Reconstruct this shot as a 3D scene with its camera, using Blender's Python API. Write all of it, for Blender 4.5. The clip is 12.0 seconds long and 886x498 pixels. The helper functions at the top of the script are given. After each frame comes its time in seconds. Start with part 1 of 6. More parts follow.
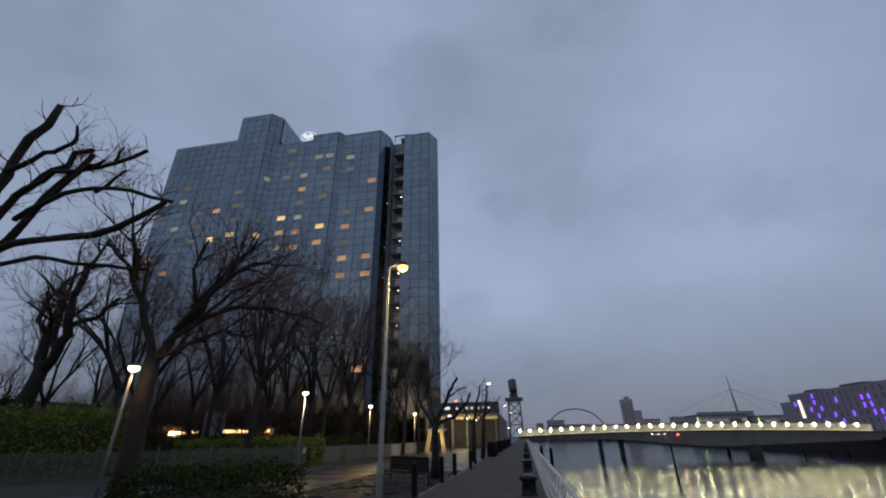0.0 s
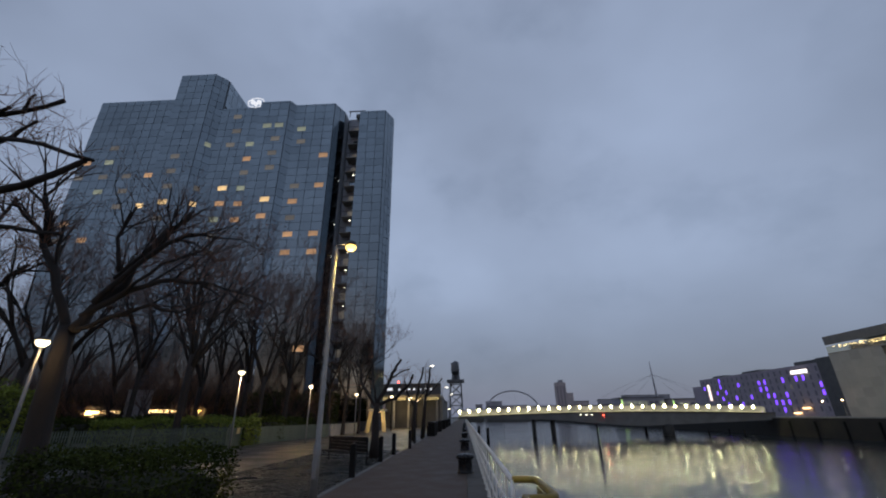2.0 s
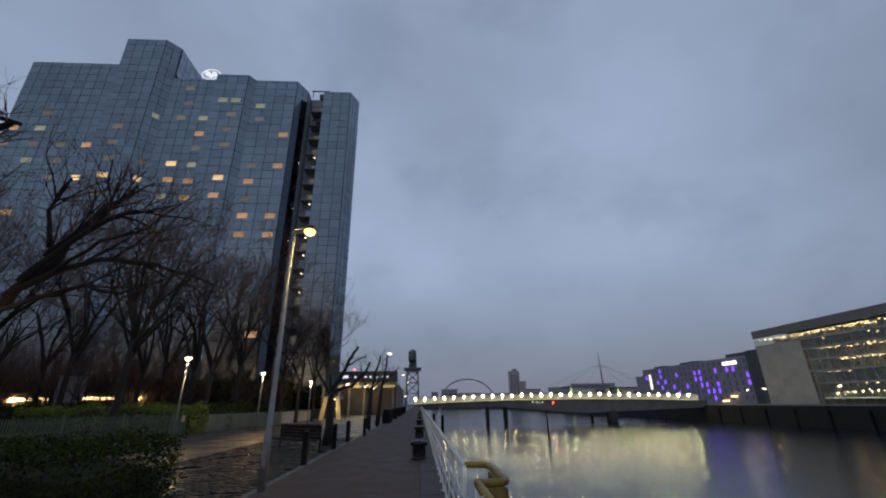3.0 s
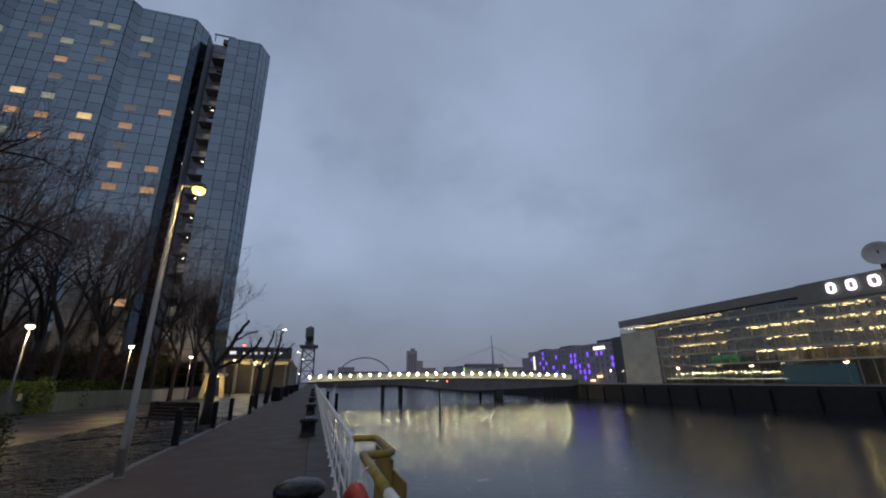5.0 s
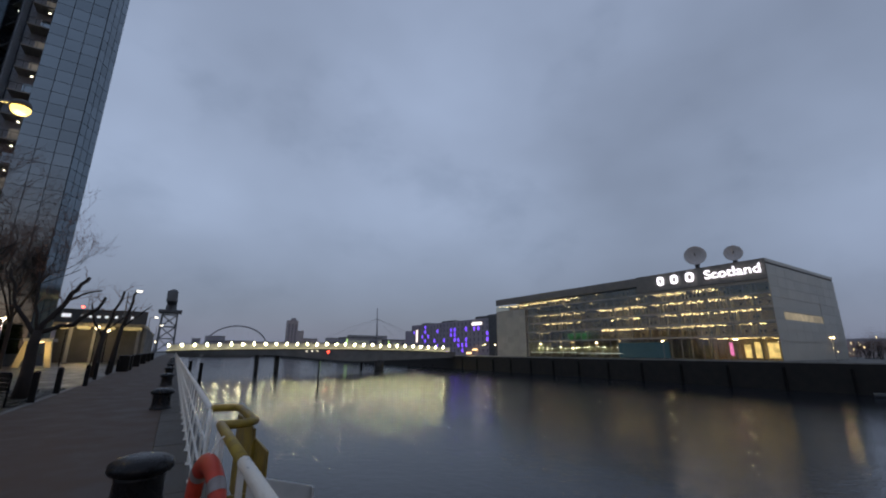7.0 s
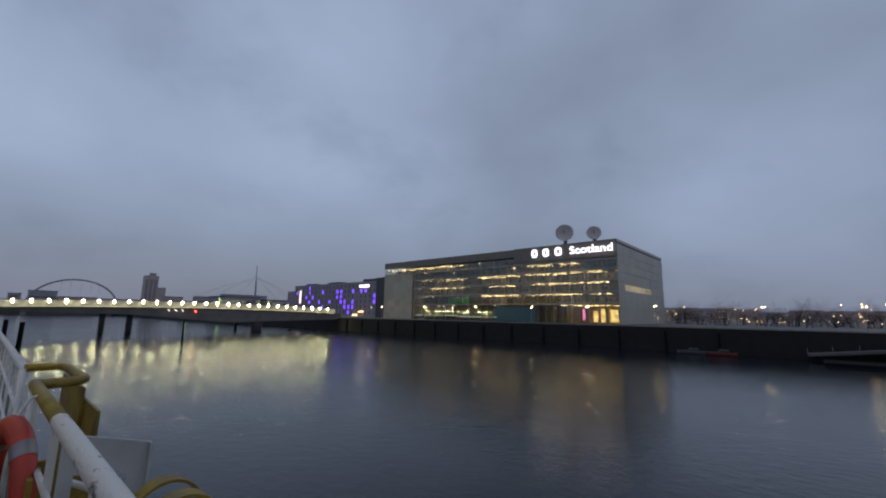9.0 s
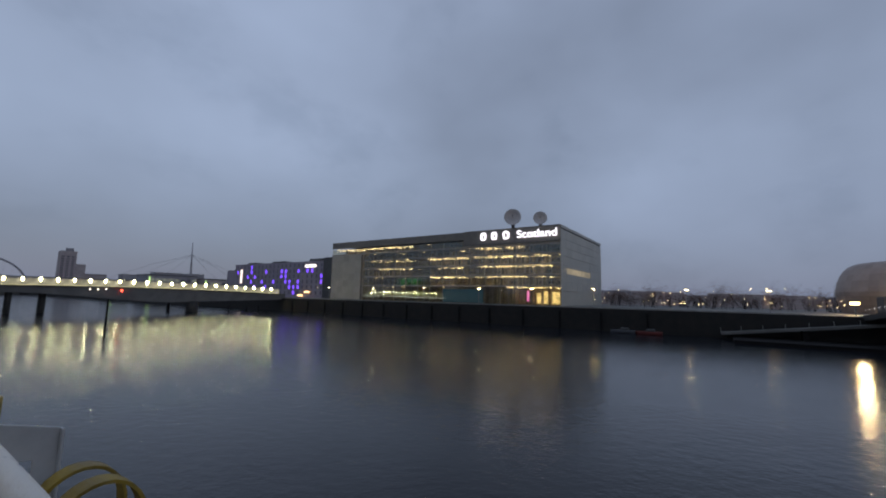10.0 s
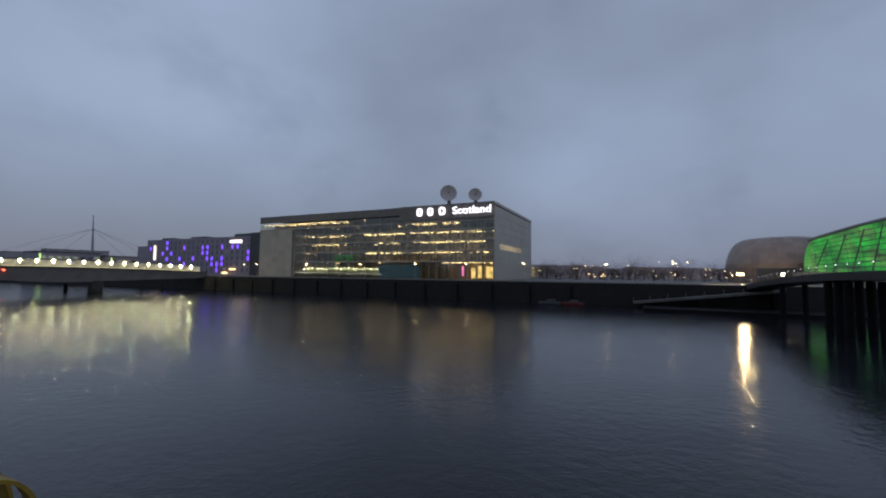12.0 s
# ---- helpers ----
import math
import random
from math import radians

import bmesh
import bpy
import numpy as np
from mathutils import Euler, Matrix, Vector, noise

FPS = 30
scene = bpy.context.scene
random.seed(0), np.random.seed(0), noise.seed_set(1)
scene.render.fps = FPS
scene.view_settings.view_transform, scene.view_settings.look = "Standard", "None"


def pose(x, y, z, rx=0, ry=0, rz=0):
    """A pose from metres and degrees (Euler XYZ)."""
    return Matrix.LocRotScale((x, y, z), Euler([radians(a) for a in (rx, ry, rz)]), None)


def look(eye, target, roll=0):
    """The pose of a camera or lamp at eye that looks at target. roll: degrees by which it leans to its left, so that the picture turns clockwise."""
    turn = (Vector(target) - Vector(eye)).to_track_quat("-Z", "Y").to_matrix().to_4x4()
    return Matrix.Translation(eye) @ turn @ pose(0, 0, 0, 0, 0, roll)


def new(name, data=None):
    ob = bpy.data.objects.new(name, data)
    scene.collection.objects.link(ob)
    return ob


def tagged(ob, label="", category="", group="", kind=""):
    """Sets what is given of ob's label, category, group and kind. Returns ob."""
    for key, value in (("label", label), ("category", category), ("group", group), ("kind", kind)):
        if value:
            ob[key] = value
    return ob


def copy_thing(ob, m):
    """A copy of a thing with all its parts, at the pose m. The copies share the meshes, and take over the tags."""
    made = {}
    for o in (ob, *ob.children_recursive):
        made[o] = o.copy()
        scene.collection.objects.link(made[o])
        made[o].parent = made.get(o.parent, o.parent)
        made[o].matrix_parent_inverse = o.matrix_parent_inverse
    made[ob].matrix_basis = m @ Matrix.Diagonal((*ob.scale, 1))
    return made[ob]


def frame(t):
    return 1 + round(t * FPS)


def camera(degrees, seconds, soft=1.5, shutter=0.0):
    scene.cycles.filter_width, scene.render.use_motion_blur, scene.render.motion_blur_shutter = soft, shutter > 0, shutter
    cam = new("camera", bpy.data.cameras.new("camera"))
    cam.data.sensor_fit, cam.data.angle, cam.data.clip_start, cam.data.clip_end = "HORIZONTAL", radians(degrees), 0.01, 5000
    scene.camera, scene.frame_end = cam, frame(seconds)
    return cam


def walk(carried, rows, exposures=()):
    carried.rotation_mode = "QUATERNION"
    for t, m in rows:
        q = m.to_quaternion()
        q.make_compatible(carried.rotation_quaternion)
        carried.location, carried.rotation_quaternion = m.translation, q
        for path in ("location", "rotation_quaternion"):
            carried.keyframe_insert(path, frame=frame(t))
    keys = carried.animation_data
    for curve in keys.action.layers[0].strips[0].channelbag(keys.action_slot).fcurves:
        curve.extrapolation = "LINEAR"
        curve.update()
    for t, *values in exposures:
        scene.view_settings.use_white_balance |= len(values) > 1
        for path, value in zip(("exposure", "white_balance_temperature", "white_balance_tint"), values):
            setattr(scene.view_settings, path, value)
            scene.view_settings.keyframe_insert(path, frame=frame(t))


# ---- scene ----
cam = camera(95.3, 12.0, soft=2.0)
PATH = [
    (0, (0.309, -0.350, 1.693), (-1.271, 8.572, 5.924), -1),
    (0.5, (0.299, -0.313, 1.701), (-1.081, 8.676, 5.860), -0.9),
    (1, (0.299, -0.296, 1.712), (-0.811, 8.768, 5.787), -0.8),
    (1.5, (0.305, -0.296, 1.709), (-0.475, 8.851, 5.675), -0.9),
    (2, (0.312, -0.286, 1.712), (-0.083, 8.941, 5.548), -0.9),
    (2.5, (0.311, -0.269, 1.708), (0.366, 9.019, 5.412), -1),
    (3, (0.309, -0.260, 1.710), (0.859, 9.063, 5.284), -0.9),
    (5, (0.351, -0.217, 1.673), (3.137, 8.875, 4.769), -0.6),
    (5.5, (0.357, -0.242, 1.664), (3.737, 8.693, 4.619), -0.5),
    (6, (0.389, -0.284, 1.669), (4.374, 8.450, 4.469), -0.2),
    (6.5, (0.405, -0.249, 1.661), (5.015, 8.225, 4.296), 0),
    (7, (0.415, -0.190, 1.640), (5.657, 7.961, 4.104), 0.2),
    (7.5, (0.435, -0.140, 1.620), (6.258, 7.665, 3.894), 0.4),
    (9.5, (0.509, -0.267, 1.567), (8.318, 5.823, 2.957), 1.2),
    (10, (0.515, -0.271, 1.565), (8.703, 5.345, 2.754), 1.3),
    (10.5, (0.521, -0.275, 1.563), (9.015, 4.905, 2.576), 1.2),
    (11, (0.527, -0.279, 1.561), (9.252, 4.531, 2.418), 1.1),
    (11.5, (0.533, -0.283, 1.559), (9.430, 4.224, 2.285), 0.8),
    (12, (0.539, -0.287, 1.557), (9.560, 3.984, 2.172), 0.6),
]
walk(cam, [(t, look(eye, target, roll)) for t, eye, target, roll in PATH])

# ---- world and light: overcast dusk ----
world = bpy.data.worlds.new("world")
scene.world = world
world.use_nodes = True
wn, wl = world.node_tree.nodes, world.node_tree.links
wn.clear()
w_out = wn.new("ShaderNodeOutputWorld")
w_bg = wn.new("ShaderNodeBackground")
w_tc = wn.new("ShaderNodeTexCoord")
w_map = wn.new("ShaderNodeMapping")
w_map.inputs["Scale"].default_value = (1.0, 1.0, 1.5)
w_noise = wn.new("ShaderNodeTexNoise")
w_noise.inputs["Scale"].default_value = 1.7
w_noise.inputs["Detail"].default_value = 4.0
w_noise.inputs["Roughness"].default_value = 0.45
w_noise.inputs["Distortion"].default_value = 0.0
w_ramp = wn.new("ShaderNodeValToRGB")
w_ramp.color_ramp.elements[0].position, w_ramp.color_ramp.elements[0].color = 0.27, (0.206, 0.250, 0.352, 1)
w_ramp.color_ramp.elements[1].position, w_ramp.color_ramp.elements[1].color = 0.73, (0.335, 0.410, 0.575, 1)
w_sep = wn.new("ShaderNodeSeparateXYZ")
w_low = wn.new("ShaderNodeValToRGB")
w_low.color_ramp.interpolation = "EASE"
w_low.color_ramp.elements[0].position, w_low.color_ramp.elements[0].color = 0.0, (0.62, 0.60, 0.62, 1)
w_low.color_ramp.elements[1].position, w_low.color_ramp.elements[1].color = 0.34, (1, 1, 1, 1)
w_mul = wn.new("ShaderNodeMix")
w_mul.data_type, w_mul.blend_type = "RGBA", "MULTIPLY"
w_mul.inputs[0].default_value = 1.0
w_sky = wn.new("ShaderNodeTexSky")
w_sky.sky_type, w_sky.sun_disc = "NISHITA", False
w_sky.sun_elevation, w_sky.sun_rotation = radians(4.0), radians(200)
w_mix = wn.new("ShaderNodeMix")
w_mix.data_type = "RGBA"
w_mix.inputs[0].default_value = 0.012
wl.new(w_tc.outputs["Generated"], w_map.inputs["Vector"])
wl.new(w_map.outputs["Vector"], w_noise.inputs["Vector"])
wl.new(w_noise.outputs["Fac"], w_ramp.inputs["Fac"])
wl.new(w_tc.outputs["Generated"], w_sep.inputs[0])
wl.new(w_sep.outputs["Z"], w_low.inputs["Fac"])
wl.new(w_ramp.outputs["Color"], w_mul.inputs[6])
wl.new(w_low.outputs["Color"], w_mul.inputs[7])
# small dark cloud clumps
w_cloud = wn.new("ShaderNodeTexNoise")
w_cloud.inputs["Scale"].default_value, w_cloud.inputs["Detail"].default_value, w_cloud.inputs["Roughness"].default_value = 4.2, 5.0, 0.5
w_clump = wn.new("ShaderNodeValToRGB")
w_clump.color_ramp.interpolation = "EASE"
w_clump.color_ramp.elements[0].position, w_clump.color_ramp.elements[0].color = 0.26, (0.86, 0.87, 0.88, 1)
w_clump.color_ramp.elements[1].position, w_clump.color_ramp.elements[1].color = 0.50, (1, 1, 1, 1)
w_dim = wn.new("ShaderNodeMix")
w_dim.data_type, w_dim.blend_type = "RGBA", "MULTIPLY"
w_dim.inputs[0].default_value = 1.0
wl.new(w_map.outputs["Vector"], w_cloud.inputs["Vector"])
wl.new(w_cloud.outputs["Fac"], w_clump.inputs["Fac"])
wl.new(w_clump.outputs["Color"], w_dim.inputs[7])
wl.new(w_mul.outputs[2], w_dim.inputs[6])
wl.new(w_dim.outputs[2], w_mix.inputs[6])
wl.new(w_sky.outputs["Color"], w_mix.inputs[7])
wl.new(w_mix.outputs[2], w_bg.inputs["Color"])
wl.new(w_bg.outputs[0], w_out.inputs["Surface"])
w_bg.inputs["Strength"].default_value = 1.0


def lamp(name, place, watts, colour, size=0.12):
    data = bpy.data.lights.new(name, "POINT")
    data.energy, data.color, data.shadow_soft_size = watts, colour, size
    ob = new(name, data)
    ob.location = place
    return ob


# ---- materials ----
def material(name, colour, rough=0.6, metal=0.0, colour2=None, scale=4.0, bump=0.0, bump_scale=40.0, stretch=(1, 1, 1), spec=0.5, island=0.0, rough2=None):
    """A surface with a large and a small variation of colour, and fine relief."""
    m = bpy.data.materials.new(name)
    m.use_nodes = True
    n, l = m.node_tree.nodes, m.node_tree.links
    b = n["Principled BSDF"]
    b.inputs["Metallic"].default_value = metal
    b.inputs["Specular IOR Level"].default_value = spec
    tc = n.new("ShaderNodeTexCoord")
    mp = n.new("ShaderNodeMapping")
    mp.inputs["Scale"].default_value = stretch
    l.new(tc.outputs["Object"], mp.inputs["Vector"])
    big = n.new("ShaderNodeTexNoise")
    big.inputs["Scale"].default_value = scale
    big.inputs["Detail"].default_value = 5.0
    big.inputs["Roughness"].default_value = 0.62
    l.new(mp.outputs["Vector"], big.inputs["Vector"])
    ramp = n.new("ShaderNodeValToRGB")
    c2 = colour2 or tuple(0.62 * c for c in colour)
    ramp.color_ramp.elements[0].position, ramp.color_ramp.elements[0].color = 0.34, (*c2, 1)
    ramp.color_ramp.elements[1].position, ramp.color_ramp.elements[1].color = 0.66, (*colour, 1)
    l.new(big.outputs["Fac"], ramp.inputs["Fac"])
    last = ramp.outputs["Color"]
    if island:
        geo = n.new("ShaderNodeNewGeometry")
        info = n.new("ShaderNodeObjectInfo")
        add = n.new("ShaderNodeMath")
        add.operation = "ADD"
        l.new(geo.outputs["Random Per Island"], add.inputs[0])
        l.new(info.outputs["Random"], add.inputs[1])
        frac = n.new("ShaderNodeMath")
        frac.operation = "FRACT"
        l.new(add.outputs[0], frac.inputs[0])
        rng = n.new("ShaderNodeMapRange")
        rng.inputs["To Min"].default_value, rng.inputs["To Max"].default_value = 1 - island, 1 + island
        l.new(frac.outputs[0], rng.inputs["Value"])
        mul = n.new("ShaderNodeMix")
        mul.data_type, mul.blend_type = "RGBA", "MULTIPLY"
        mul.inputs[0].default_value = 1.0
        l.new(last, mul.inputs[6])
        l.new(rng.outputs[0], mul.inputs[7])
        last = mul.outputs[2]
    l.new(last, b.inputs["Base Color"])
    fine = n.new("ShaderNodeTexNoise")
    fine.inputs["Scale"].default_value = bump_scale
    fine.inputs["Detail"].default_value = 4.0
    l.new(mp.outputs["Vector"], fine.inputs["Vector"])
    if rough2 is None:
        rough2 = min(1.0, rough + 0.15)
    rr = n.new("ShaderNodeMapRange")
    rr.inputs["From Min"].default_value, rr.inputs["From Max"].default_value = 0.35, 0.65
    rr.inputs["To Min"].default_value, rr.inputs["To Max"].default_value = rough, rough2
    l.new(big.outputs["Fac"], rr.inputs["Value"])
    l.new(rr.outputs[0], b.inputs["Roughness"])
    if bump:
        bp = n.new("ShaderNodeBump")
        bp.inputs["Strength"].default_value = bump
        bp.inputs["Distance"].default_value = 0.02
        l.new(fine.outputs["Fac"], bp.inputs["Height"])
        l.new(bp.outputs["Normal"], b.inputs["Normal"])
    return m


def glow(name, colour, strength, vary=0.0, scale=1.0, colour2=None):
    """A surface that gives off light."""
    m = bpy.data.materials.new(name)
    m.use_nodes = True
    n, l = m.node_tree.nodes, m.node_tree.links
    b = n["Principled BSDF"]
    b.inputs["Base Color"].default_value = (0.10, 0.10, 0.10, 1)
    b.inputs["Emission Color"].default_value = (*colour, 1)
    b.inputs["Emission Strength"].default_value = strength
    if vary:
        tc = n.new("ShaderNodeTexCoord")
        tx = n.new("ShaderNodeTexNoise")
        tx.inputs["Scale"].default_value = scale
        tx.inputs["Detail"].default_value = 3.0
        geo = n.new("ShaderNodeObjectInfo")
        a = n.new("ShaderNodeMapRange")
        a.inputs["From Min"].default_value, a.inputs["From Max"].default_value = 0.3, 0.7
        a.inputs["To Min"].default_value, a.inputs["To Max"].default_value = strength * (1 - vary), strength
        l.new(tc.outputs["Object"], tx.inputs["Vector"])
        l.new(tx.outputs["Fac"], a.inputs["Value"])
        c = n.new("ShaderNodeMapRange")
        c.inputs["To Min"].default_value, c.inputs["To Max"].default_value = 1 - 0.7 * vary, 1.0
        l.new(geo.outputs["Random"], c.inputs["Value"])
        mu = n.new("ShaderNodeMath")
        mu.operation = "MULTIPLY"
        l.new(a.outputs[0], mu.inputs[0])
        l.new(c.outputs[0], mu.inputs[1])
        l.new(mu.outputs[0], b.inputs["Emission Strength"])
        if colour2:
            blend = n.new("ShaderNodeValToRGB")
            blend.color_ramp.elements[0].position, blend.color_ramp.elements[0].color = 0.40, (*colour, 1)
            blend.color_ramp.elements[1].position, blend.color_ramp.elements[1].color = 0.62, (*colour2, 1)
            other = n.new("ShaderNodeTexNoise")
            other.inputs["Scale"].default_value = scale * 0.8
            l.new(tc.outputs["Object"], other.inputs["Vector"])
            l.new(other.outputs["Fac"], blend.inputs["Fac"])
            l.new(blend.outputs["Color"], b.inputs["Emission Color"])
    return m


def clear_glass(name, tint, gloss=0.14):
    m = bpy.data.materials.new(name)
    m.use_nodes = True
    n, l = m.node_tree.nodes, m.node_tree.links
    n.remove(n["Principled BSDF"])
    out = n["Material Output"]
    a, g, mix = n.new("ShaderNodeBsdfTransparent"), n.new("ShaderNodeBsdfGlossy"), n.new("ShaderNodeMixShader")
    a.inputs["Color"].default_value = (*tint, 1)
    g.inputs["Roughness"].default_value = 0.04
    g.inputs["Color"].default_value = (0.8, 0.9, 0.95, 1)
    mix.inputs[0].default_value = gloss
    l.new(a.outputs[0], mix.inputs[1])
    l.new(g.outputs[0], mix.inputs[2])
    l.new(mix.outputs[0], out.inputs["Surface"])
    return m


def water_material():
    """Dark river water: a fine ripple everywhere, ruffled patches, and a slow swell."""
    m = bpy.data.materials.new("river_water")
    m.use_nodes = True
    n, l = m.node_tree.nodes, m.node_tree.links
    b = n["Principled BSDF"]
    b.inputs["Base Color"].default_value = (0.012, 0.014, 0.018, 1)
    b.inputs["IOR"].default_value = 1.333
    tc = n.new("ShaderNodeTexCoord")

    def waves(scale, stretch, detail, turn=0.6):
        mp = n.new("ShaderNodeMapping")
        mp.inputs["Scale"].default_value = stretch
        mp.inputs["Rotation"].default_value = (0, 0, turn)
        tx = n.new("ShaderNodeTexNoise")
        tx.inputs["Scale"].default_value, tx.inputs["Detail"].default_value = scale, detail
        l.new(tc.outputs["Object"], mp.inputs["Vector"])
        l.new(mp.outputs["Vector"], tx.inputs["Vector"])
        return tx.outputs["Fac"]

    patch = n.new("ShaderNodeMapRange")
    patch.inputs["From Min"].default_value, patch.inputs["From Max"].default_value = 0.22, 0.78
    patch.inputs["To Min"].default_value, patch.inputs["To Max"].default_value = 0.8, 1.2
    l.new(waves(0.035, (1.0, 0.6, 1), 3.0, 0.2), patch.inputs["Value"])
    rough = n.new("ShaderNodeMath")
    rough.operation = "MULTIPLY"
    rough.inputs[1].default_value = WATER_ROUGH
    l.new(patch.outputs[0], rough.inputs[0])
    l.new(rough.outputs[0], b.inputs["Roughness"])
    last = None
    for scale, stretch, detail, height in ((1.7, (1.0, 0.75, 1), 2.0, 0.027), (0.16, (1.0, 0.8, 1), 1.0, 0.05), (5.5, (1, 1, 1), 1.0, 0.012)):
        bp = n.new("ShaderNodeBump")
        bp.inputs["Distance"].default_value = height
        l.new(waves(scale, stretch, detail), bp.inputs["Height"])
        if last:
            l.new(last, bp.inputs["Normal"])
        last = bp.outputs["Normal"]
    l.new(last, b.inputs["Normal"])
    return m


WATER_ROUGH = 0.145
WATER = water_material()
PAVING = material("worn_red_grey_paving", (0.082, 0.058, 0.046), 0.6, 0, (0.050, 0.036, 0.030), 1.3, 0.25, 30, rough2=0.85, spec=0.3)
COPING = material("quay_coping_stone", (0.060, 0.052, 0.044), 0.6, 0, (0.030, 0.028, 0.024), 2.2, 0.4, 30, island=0.15)
ASPHALT = material("wet_asphalt", (0.030, 0.030, 0.031), 0.28, 0, (0.02, 0.02, 0.021), 0.7, 0.9, 20, rough2=0.6)
SETT = material("wet_dark_setts", (0.016, 0.017, 0.014), 0.10, 0, (0.009, 0.011, 0.008), 0.55, 0.4, 25, island=0.35, rough2=0.80, spec=0.35)
KERB = material("granite_kerb", (0.13, 0.125, 0.12), 0.55, 0, (0.08, 0.08, 0.08), 3, 0.3, 60, island=0.15)
EARTH = material("dark_soil_and_grass", (0.03, 0.035, 0.018), 0.95, 0, (0.018, 0.017, 0.012), 0.8, 0.8, 12)
STONEWALL = material("weathered_quay_wall", (0.026, 0.023, 0.020), 0.85, 0, (0.010, 0.010, 0.009), 0.5, 0.7, 6)
FARGROUND = material("far_bank_paving", (0.16, 0.155, 0.145), 0.7, 0, (0.10, 0.10, 0.09), 0.3, 0.2, 6)
GALV = material("galvanised_steel", (0.27, 0.27, 0.265), 0.5, 0.5, (0.19, 0.19, 0.19), 3, 0.1, 60)
WHITE_PAINT = material("chipped_white_paint", (0.78, 0.77, 0.72), 0.45, 0, (0.60, 0.58, 0.52), 5, 0.25, 60)
YELLOW_PAINT = material("scuffed_yellow_paint", (0.34, 0.235, 0.024), 0.5, 0, (0.14, 0.09, 0.012), 5, 0.3, 40)
BLACK_IRON = material("black_painted_cast_iron", (0.009, 0.009, 0.011), 0.20, 0.0, (0.005, 0.005, 0.006), 5, 0.25, 50, spec=0.25)
BLACK_WOOD = material("black_painted_timber", (0.012, 0.011, 0.011), 0.75, 0, (0.007, 0.007, 0.007), 6, 0.3, 30, (1, 1, 0.3), spec=0.15)
ORANGE = material("orange_lifebuoy_plastic", (0.56, 0.055, 0.026), 0.45, 0, (0.36, 0.034, 0.018), 6, 0.1, 60)
REFLECT = material("silver_tape", (0.34, 0.30, 0.29), 0.35, 0.2)
BARK = material("dark_wet_bark", (0.026, 0.020, 0.017), 0.85, 0, (0.012, 0.010, 0.009), 7, 1.0, 22, (1, 1, 0.35))
TWIG = material("brown_winter_twigs", (0.16, 0.082, 0.055), 0.85, 0, (0.09, 0.048, 0.034), 3)
HEDGE_LEAF = material("hedge_leaves", (0.052, 0.066, 0.014), 0.9, 0, (0.020, 0.028, 0.007), 1.5, island=0.5, spec=0.1)
HEDGE_LIGHT = material("yellow_green_hedge_leaves", (0.16, 0.20, 0.03), 0.7, 0, (0.08, 0.11, 0.02), 1.5, island=0.4, spec=0.2)
FENCE_GREEN = material("grey_green_fence_paint", (0.075, 0.10, 0.08), 0.7, 0, (0.05, 0.07, 0.055), 2, 0.2, 30, island=0.12)
CONCRETE = material("weathered_concrete", (0.30, 0.29, 0.27), 0.8, 0, (0.18, 0.175, 0.165), 0.7, 0.4, 10)
MIRROR_GLASS = material("blue_mirror_glass", (0.228, 0.270, 0.300), 0.05, 1.0, (0.195, 0.235, 0.265), 0.25, 0, 8, island=0.10, rough2=0.10)
MULLION = material("dark_mullion_metal", (0.050, 0.060, 0.075), 0.45, 0.3)
DARK_METAL = material("dark_grey_metal_cladding", (0.10, 0.10, 0.10), 0.5, 0.2, None, 0.4)
LIGHT_CLAD = material("pale_grey_panel", (0.40, 0.41, 0.375), 0.4, 0.0, (0.33, 0.34, 0.31), 0.15, 0.1, 2, island=0.06)
SAND_CLAD = material("red_sandstone_panel", (0.43, 0.40, 0.33), 0.6, 0, (0.35, 0.33, 0.275), 0.15, 0.1, 3, island=0.08)
BROWN_CLAD = material("titanium_cladding", (0.36, 0.29, 0.25), 0.45, 0.4, (0.28, 0.22, 0.19), 0.2, 0.1, 4, island=0.10)
# brick paled so that its colour carries the distance haze
HAZED_BRICK = material("hazed_far_brick", (0.46, 0.40, 0.39), 0.85, 0, (0.36, 0.31, 0.30), 0.3)
FAR_GREY = material("far_render", (0.36, 0.35, 0.37), 0.8, 0, (0.27, 0.265, 0.28), 0.1)
CRANE_STEEL = material("grey_crane_steel", (0.16, 0.17, 0.18), 0.6, 0.2, None, 0.2)
DECK_STEEL = material("bridge_steel", (0.20, 0.20, 0.19), 0.55, 0.1, (0.13, 0.13, 0.125), 0.3)
INTERIOR = material("office_interior", (0.66, 0.58, 0.44), 0.8, 0, (0.40, 0.34, 0.26), 0.35)
SLAB = material("floor_slab_edge", (0.42, 0.38, 0.32), 0.7)
OFFICE_GLASS = clear_glass("office_glass", (0.86, 0.84, 0.74), 0.09)
ROOM_WARM = glow("lit_room_warm", (1.0, 0.55, 0.26), 0.62, 0.5, 0.9)
ROOM_DIM = glow("lit_room_dim", (0.62, 0.55, 0.46), 0.24, 0.5, 0.9)
ROOM_PALE = glow("lit_room_pale", (0.80, 0.86, 0.62), 0.42, 0.5, 0.9)
ROOM_BRIGHT = glow("lit_room_bright", (1.0, 0.66, 0.30), 1.5, 0.5, 0.9)
SODIUM = glow("sodium_lamp_glass", (1.0, 0.66, 0.15), 3.2)
WARM_BULB = glow("warm_lamp_glass", (1.0, 0.80, 0.50), 6)
WHITE_BULB = glow("white_lamp_glass", (1.0, 0.90, 0.72), 6)
BRIDGE_LIGHT = glow("bridge_lamp_glass", (1.0, 0.90, 0.46), 90)
